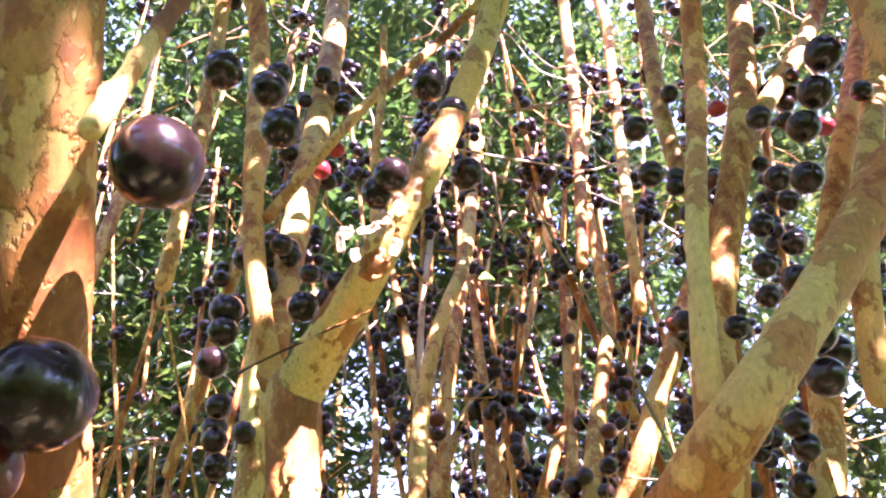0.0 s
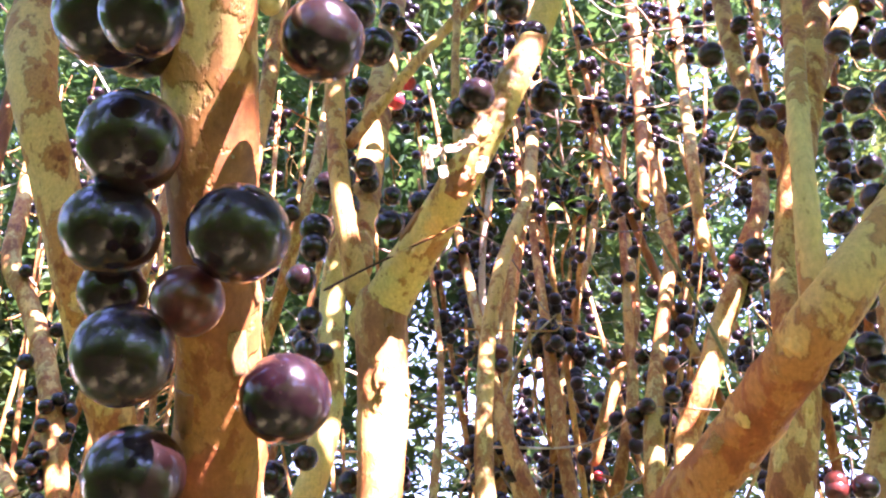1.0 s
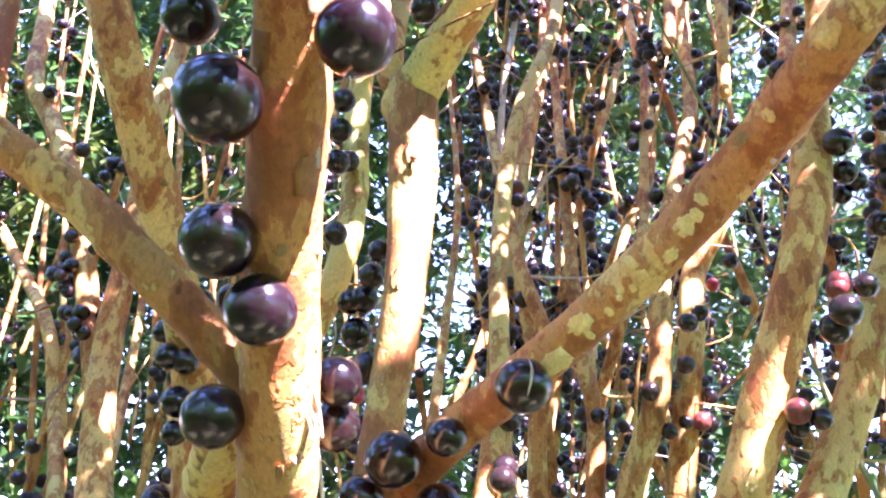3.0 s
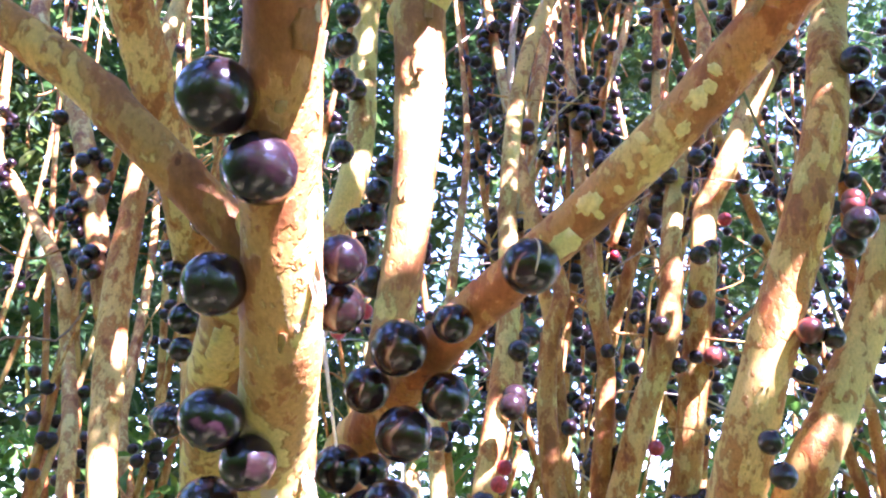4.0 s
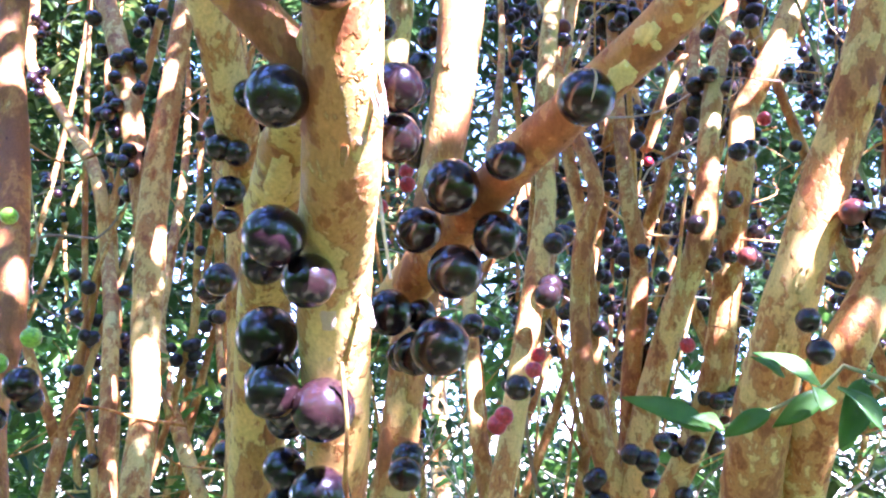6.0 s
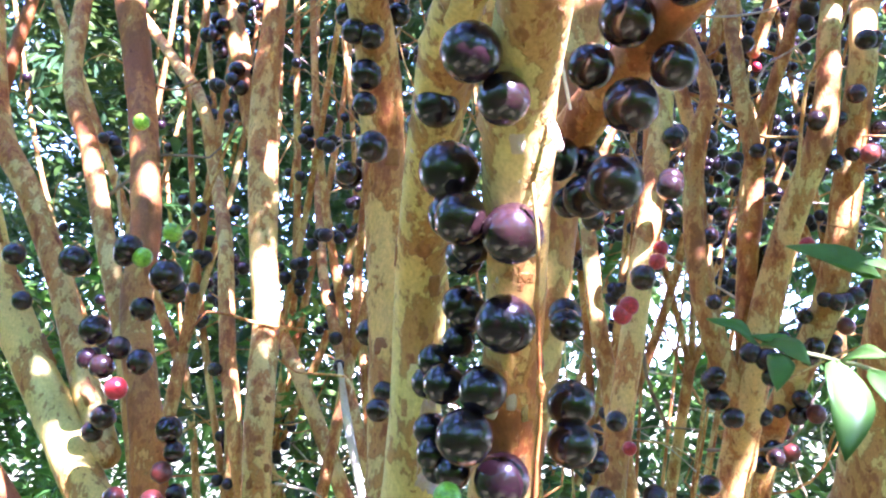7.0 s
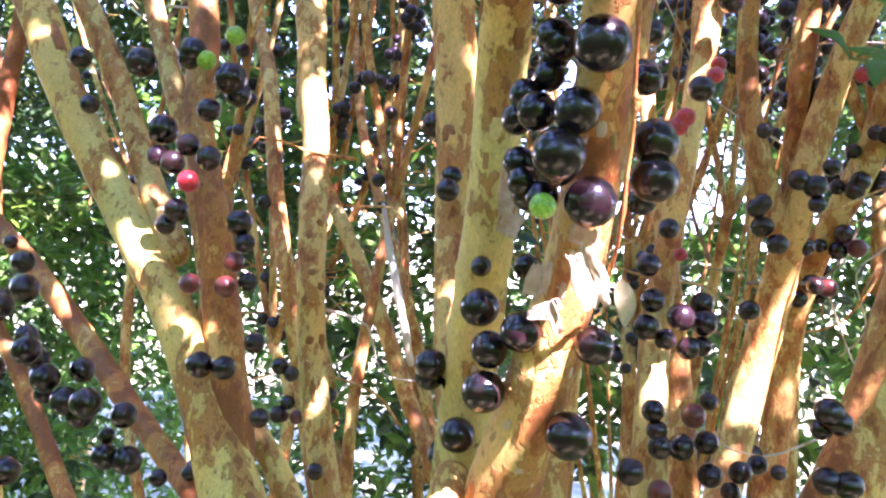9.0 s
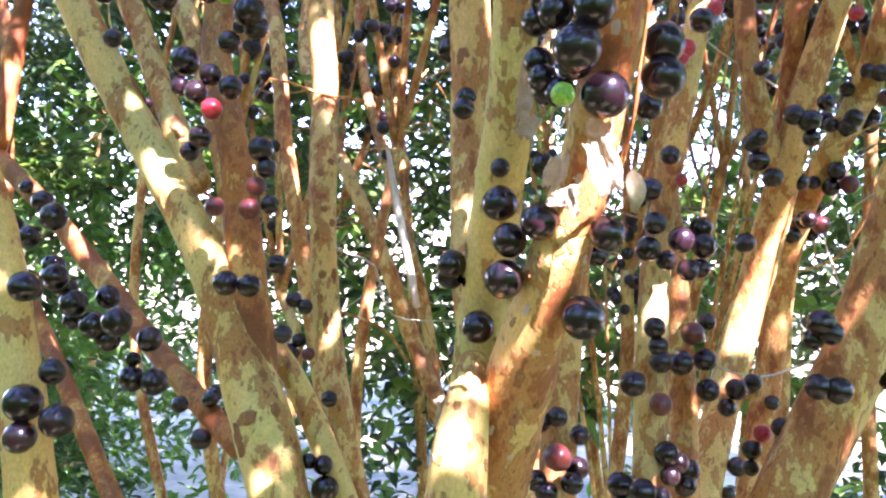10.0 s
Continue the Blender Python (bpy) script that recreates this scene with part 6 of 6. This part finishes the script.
leaf(shoot_a, (0.0731, 0.4854, 1.5973), (0.0510, 0.4693, 1.6021), 0.0067)
leaf(shoot_b, (0.1324, 0.5818, 1.6459), (0.0840, 0.5735, 1.6606), 0.0136)
leaf(shoot_b, (0.1382, 0.5785, 1.6469), (0.1190, 0.5676, 1.6516), 0.0093)
leaf(shoot_b, (0.1576, 0.5602, 1.6563), (0.1339, 0.5641, 1.6420), 0.0105)
leaf(shoot_b, (0.1774, 0.5437, 1.6675), (0.1464, 0.5462, 1.6833), 0.0123)
leaf(shoot_b, (0.1726, 0.5354, 1.6657), (0.1705, 0.5217, 1.6538), 0.0138)
leaf(shoot_b, (0.1798, 0.5427, 1.6656), (0.1546, 0.5464, 1.6468), 0.0110)
leaf(shoot_b, (0.1845, 0.5407, 1.6673), (0.1970, 0.5223, 1.6455), 0.0153)
leaf(shoot_b, (0.1978, 0.5458, 1.6724), (0.1825, 0.5380, 1.6374), 0.0156)
leaf(shoot_c, (0.1507, 0.9034, 2.3513), (0.1926, 0.8832, 2.3490), 0.0197)
leaf(shoot_c, (0.1594, 0.9057, 2.3660), (0.1776, 0.8881, 2.3593), 0.0183)
leaf(shoot_c, (0.1408, 0.9033, 2.3446), (0.1218, 0.8890, 2.3275), 0.0181)
leaf(shoot_c, (0.1419, 0.8960, 2.2957), (0.1718, 0.8748, 2.2838), 0.0162)
leaf(shoot_c, (0.1381, 0.8963, 2.2882), (0.1189, 0.8841, 2.2812), 0.0161)
leaf(shoot_c, (0.1476, 0.8945, 2.2867), (0.1607, 0.8760, 2.2651), 0.0161)
leaf(shoot_c, (0.1548, 0.5229, 1.6688), (0.1383, 0.5147, 1.6766), 0.0058)
flake_sheet(0.0233, 0.5330, 2.1027, 0.0099, 0.0086)
flake_sheet(0.0375, 0.5330, 2.1047, 0.0146, 0.0053)
flake_sheet(0.0197, 0.5330, 2.0947, 0.0053, 0.0132)
flake_sheet(0.0551, 0.5330, 2.0888, 0.0073, 0.0119)
flake_sheet(0.0482, 0.5330, 2.1131, 0.0099, 0.0099)
flake_sheet(0.0295, 0.5330, 2.0849, 0.0060, 0.0086)
flake_sheet(-0.0514, 0.5126, 1.4993, 0.0181, 0.0286)
flake_sheet(-0.0708, 0.5135, 1.4834, 0.0153, 0.0055)
flake_sheet(-0.0666, 0.5073, 1.4781, 0.0048, 0.0151)
flake_sheet(-0.0749, 0.5191, 1.4792, 0.0124, 0.0044)
flake_sheet(-0.1034, 0.5734, 1.5521, 0.0091, 0.0384)
flake_sheet(-0.0560, 0.5196, 1.5201, 0.0154, 0.0092)
flake_sheet(-0.1002, 0.5691, 1.5286, 0.0138, 0.0138)
flake_sheet(-0.1373, 0.5976, 1.3409, 0.0270, 0.0348)
flake_sheet(-0.0732, 0.5285, 1.4982, 0.0044, 0.0154)
flake_sheet(-0.0795, 0.5354, 1.4970, 0.0114, 0.0171)
flake_sheet(-0.0243, 0.3935, 1.7187, 0.0050, 0.0150)
flake_sheet(-0.0160, 0.3706, 1.7395, 0.0050, 0.0175)
flake_sheet(-0.0221, 0.3760, 1.7296, 0.0042, 0.0128)
flake_sheet(-0.0289, 0.4376, 1.6772, 0.0036, 0.0158)
stub(-0.0337, 0.3985, 1.7063, 0.0053)
stub(-0.0496, 0.4453, 1.6555, 0.0055)
stub(-0.0536, 0.4600, 1.6208, 0.0056)
stub(-0.0539, 0.4314, 1.6781, 0.0047)
stub(-0.0754, 0.4378, 1.6770, 0.0044)
stub(-0.0488, 0.4023, 1.7027, 0.0051)
stub(-0.0470, 0.3795, 1.7557, 0.0040)
stub(-0.0123, 0.3344, 1.7871, 0.0047)
stub(-0.0455, 0.4079, 1.7036, 0.0056)
stub(-0.0580, 0.4260, 1.6559, 0.0053)
stub(-0.0417, 0.4302, 1.6568, 0.0048)
stub(-0.0198, 0.2395, 1.9258, 0.0017)
stub(-0.0130, 0.2377, 1.9283, 0.0015)
stub(-0.0053, 0.2414, 1.9149, 0.0014)
stub(-0.0266, 0.2603, 1.8921, 0.0025)
stub(-0.0066, 0.2487, 1.8947, 0.0021)
stub(-0.0364, 0.3237, 1.8036, 0.0047)
stub(-0.0114, 0.2922, 1.8387, 0.0037)
stub(-0.0197, 0.3221, 1.7974, 0.0043)
stub(-0.0081, 0.3165, 1.8168, 0.0037)
stub(-0.0570, 0.4358, 1.6761, 0.0058)
stub(-0.0328, 0.4368, 1.6762, 0.0049)
stub(-0.0538, 0.4697, 1.6232, 0.0059)
stub(-0.0675, 0.5274, 1.4945, 0.0080)
dry_leaf_at(-0.0366, 0.5306, 1.4884, 0.0112)

fruit(pole_tree, "b", -0.6074, 0.8500, 1.3559, 0.0108)
fruit(pole_tree, "b", -0.6422, 0.8600, 1.4113, 0.0122)
fruit(near_tree, "b", -0.4700, 0.6000, 1.4044, 0.0121)
fruit(pole_tree, "b", -0.6986, 0.8600, 1.4509, 0.0136)
fruit(pole_tree, "b", -0.6671, 0.8500, 1.4412, 0.0122)
fruit(pole_tree, "b", -0.5449, 0.8700, 1.3177, 0.0084)

plate_skin = {"c": bark("pale_plate", 1.25, (0.74, 0.54, 0.17), TAN, RUST, 60.0), "r": bark("rust_plate", 0.45, CREAM, (0.52, 0.22, 0.05), (0.50, 0.20, 0.05), 60.0)}


def plate(x, y, z, w, h, kind):
    """A thin plate of old or fresh bark with a ragged rim, bent round the stem nearest to this spot."""
    spot = Vector((x, y, z))
    owner, _, line = min(lines, key=lambda s: min((Vector(p[:3]) - spot).length - p[3] for p in s[2]))
    near = min(range(1, len(line) - 1), key=lambda j: (Vector(line[j][:3]) - spot).length)
    c = Vector(line[near][:3])
    axis = (Vector(line[near + 1][:3]) - Vector(line[near - 1][:3])).normalized()
    u = spot - c
    u = (u - axis * u.dot(axis)).normalized()
    v, r = axis.cross(u), line[near][3]
    rows, cols, V, Fs = 10, 8, [], []
    for i in range(rows + 1):
        b = 2 * i / rows - 1
        for k in range(cols + 1):
            a = 2 * k / cols - 1
            rim = max(abs(a), abs(b))
            # round the square off and fray its rim
            q = Vector((a, b)) * (rim / max(1e-6, math.hypot(a, b)) if rim else 0)
            fray = 1 + 0.45 * noise.noise(Vector((q.x * 2.2, q.y * 2.2, x * 300 + z * 170))) * rim + 0.2 * noise.noise(Vector((q.x * 7, q.y * 7, z * 300))) * rim
            along, turn = q.y * fray * h / 2, max(-1.5, min(1.5, q.x * fray * w / 2 / r))
            j = min(len(line) - 2, max(1, near + round(along / max(1e-4, (Vector(line[near + 1][:3]) - c).length))))
            p = c + axis * along if abs(j - near) < 1 else Vector(line[j][:3])
            lift = (line[j][3] * 1.055 + 0.0004) if rim < 0.99 else line[j][3] * 0.90
            V.append(p + (u * math.cos(turn) + v * math.sin(turn)) * lift)
    for i in range(rows):
        for k in range(cols):
            f = i * (cols + 1) + k
            Fs.append((f, f + 1, f + cols + 2, f + cols + 1))
    part("bark_plate", mesh_of("bark_plate", V, Fs, plate_skin[kind]), owner, "pale plate of fresh bark" if kind == "c" else "rust-brown plate of old bark")


plate(-0.0692, 0.4297, 1.7300, 0.0133, 0.0333, "c")
plate(0.0707, 0.4246, 1.7754, 0.0134, 0.0125, "c")
plate(0.1167, 0.3888, 1.8192, 0.0093, 0.0068, "c")
plate(0.1211, 0.3859, 1.8229, 0.0072, 0.0059, "c")
plate(0.1132, 0.3945, 1.8105, 0.0063, 0.0068, "c")
plate(0.1042, 0.3984, 1.8056, 0.0055, 0.0046, "c")
plate(0.1012, 0.4011, 1.8015, 0.0042, 0.0034, "c")
plate(0.0921, 0.4075, 1.7934, 0.0051, 0.0038, "c")
plate(0.0951, 0.4044, 1.7974, 0.0030, 0.0030, "c")
plate(0.0823, 0.4167, 1.7838, 0.0060, 0.0038, "c")
plate(0.3077, 0.7740, 2.0642, 0.0134, 0.0185, "c")
plate(0.3112, 0.7590, 1.9967, 0.0107, 0.0438, "c")
plate(0.2986, 0.7658, 1.9288, 0.0132, 0.0235, "c")
plate(0.2949, 0.7697, 1.9096, 0.0112, 0.0206, "c")
plate(0.2817, 0.7665, 1.9594, 0.0105, 0.0285, "c")
plate(0.2418, 0.7886, 1.7791, 0.0116, 0.0268, "c")
plate(0.2291, 0.8047, 1.7278, 0.0108, 0.0225, "c")
plate(0.3126, 0.8153, 1.7950, 0.0115, 0.0287, "c")
plate(-0.1037, 0.3617, 1.7983, 0.0084, 0.0055, "c")
plate(-0.4722, 1.1824, 1.8390, 0.0120, 0.0450, "c")
plate(-0.1043, 0.5358, 1.6467, 0.0112, 0.0084, "r")
plate(-0.1010, 0.5524, 1.6312, 0.0086, 0.0143, "r")
plate(-0.1227, 0.5496, 1.6461, 0.0075, 0.0099, "r")
plate(-0.1795, 0.7185, 1.7567, 0.0166, 0.0125, "r")
plate(-0.1863, 0.7171, 1.7295, 0.0107, 0.0090, "r")
plate(-0.1073, 0.5598, 1.6077, 0.0081, 0.0075, "r")
plate(-0.1759, 0.7195, 1.6116, 0.0141, 0.0102, "r")
plate(-0.6224, 0.8344, 1.7229, 0.0155, 0.0239, "r")
plate(-0.5455, 0.8389, 1.6046, 0.0223, 0.0279, "r")
plate(-0.4984, 0.8403, 1.5677, 0.0162, 0.0216, "r")
plate(-0.4365, 1.0991, 1.5452, 0.0093, 0.0133, "r")
plate(-0.4293, 1.1135, 1.5675, 0.0134, 0.0107, "r")
plate(-0.4250, 1.0894, 1.5040, 0.0131, 0.0092, "r")
plate(-0.4145, 1.0942, 1.4876, 0.0105, 0.0118, "r")
plate(-0.4197, 1.0862, 1.4164, 0.0118, 0.0118, "r")
plate(-0.4042, 1.0913, 1.3640, 0.0105, 0.0145, "r")
plate(-0.4208, 1.0873, 1.3829, 0.0092, 0.0171, "r")
plate(-0.1128, 0.5665, 1.5804, 0.0087, 0.0116, "c")
plate(-0.3631, 0.7649, 1.2959, 0.0242, 0.0126, "r")
plate(-0.3426, 0.7770, 1.3035, 0.0097, 0.0146, "r")
plate(-0.3649, 0.7627, 1.2666, 0.0098, 0.0215, "r")
plate(-0.0959, 0.5703, 1.3762, 0.0076, 0.0107, "r")
plate(-0.0989, 0.5819, 1.3486, 0.0072, 0.0085, "r")
plate(-0.0862, 0.5847, 1.3564, 0.0052, 0.0059, "r")
plate(-0.0932, 0.5535, 1.4384, 0.0078, 0.0060, "r")
plate(-0.4114, 1.0865, 1.3615, 0.0094, 0.0201, "r")
plate(-0.4081, 1.0960, 1.4185, 0.0094, 0.0162, "r")
plate(-0.4300, 1.0837, 1.4669, 0.0094, 0.0134, "r")
plate(-0.0272, 0.2963, 1.8373, 0.0083, 0.0149, "r")
plate(-0.0155, 0.3189, 1.8050, 0.0100, 0.0117, "r")
plate(0.0094, 0.5770, 2.0582, 0.0112, 0.0225, "c")
plate(0.1577, 0.3361, 1.8676, 0.0076, 0.0057, "c")
plate(0.1455, 0.3577, 1.8524, 0.0070, 0.0051, "c")
plate(0.1255, 0.3810, 1.8309, 0.0080, 0.0048, "c")
plate(0.0968, 0.4003, 1.8079, 0.0082, 0.0049, "c")
plate(0.0797, 0.4135, 1.7889, 0.0105, 0.0084, "c")
plate(0.2984, 0.7588, 1.9697, 0.0112, 0.0187, "c")
plate(-0.0206, 0.6098, 1.9724, 0.0110, 0.0221, "r")
plate(-0.0156, 0.6081, 2.0167, 0.0099, 0.0189, "r")
plate(-0.0256, 0.6069, 1.8777, 0.0104, 0.0173, "r")
plate(0.0424, 0.5400, 2.0828, 0.0248, 0.0248, "r")
plate(0.0377, 0.5400, 2.0666, 0.0132, 0.0099, "r")
plate(0.0550, 0.5400, 2.1261, 0.0132, 0.0113, "c")
plate(-0.0279, 0.5400, 2.0152, 0.0132, 0.0199, "c")
plate(0.0164, 0.5400, 2.0019, 0.0199, 0.0132, "r")
plate(-0.0530, 0.5400, 2.0929, 0.0132, 0.0298, "r")
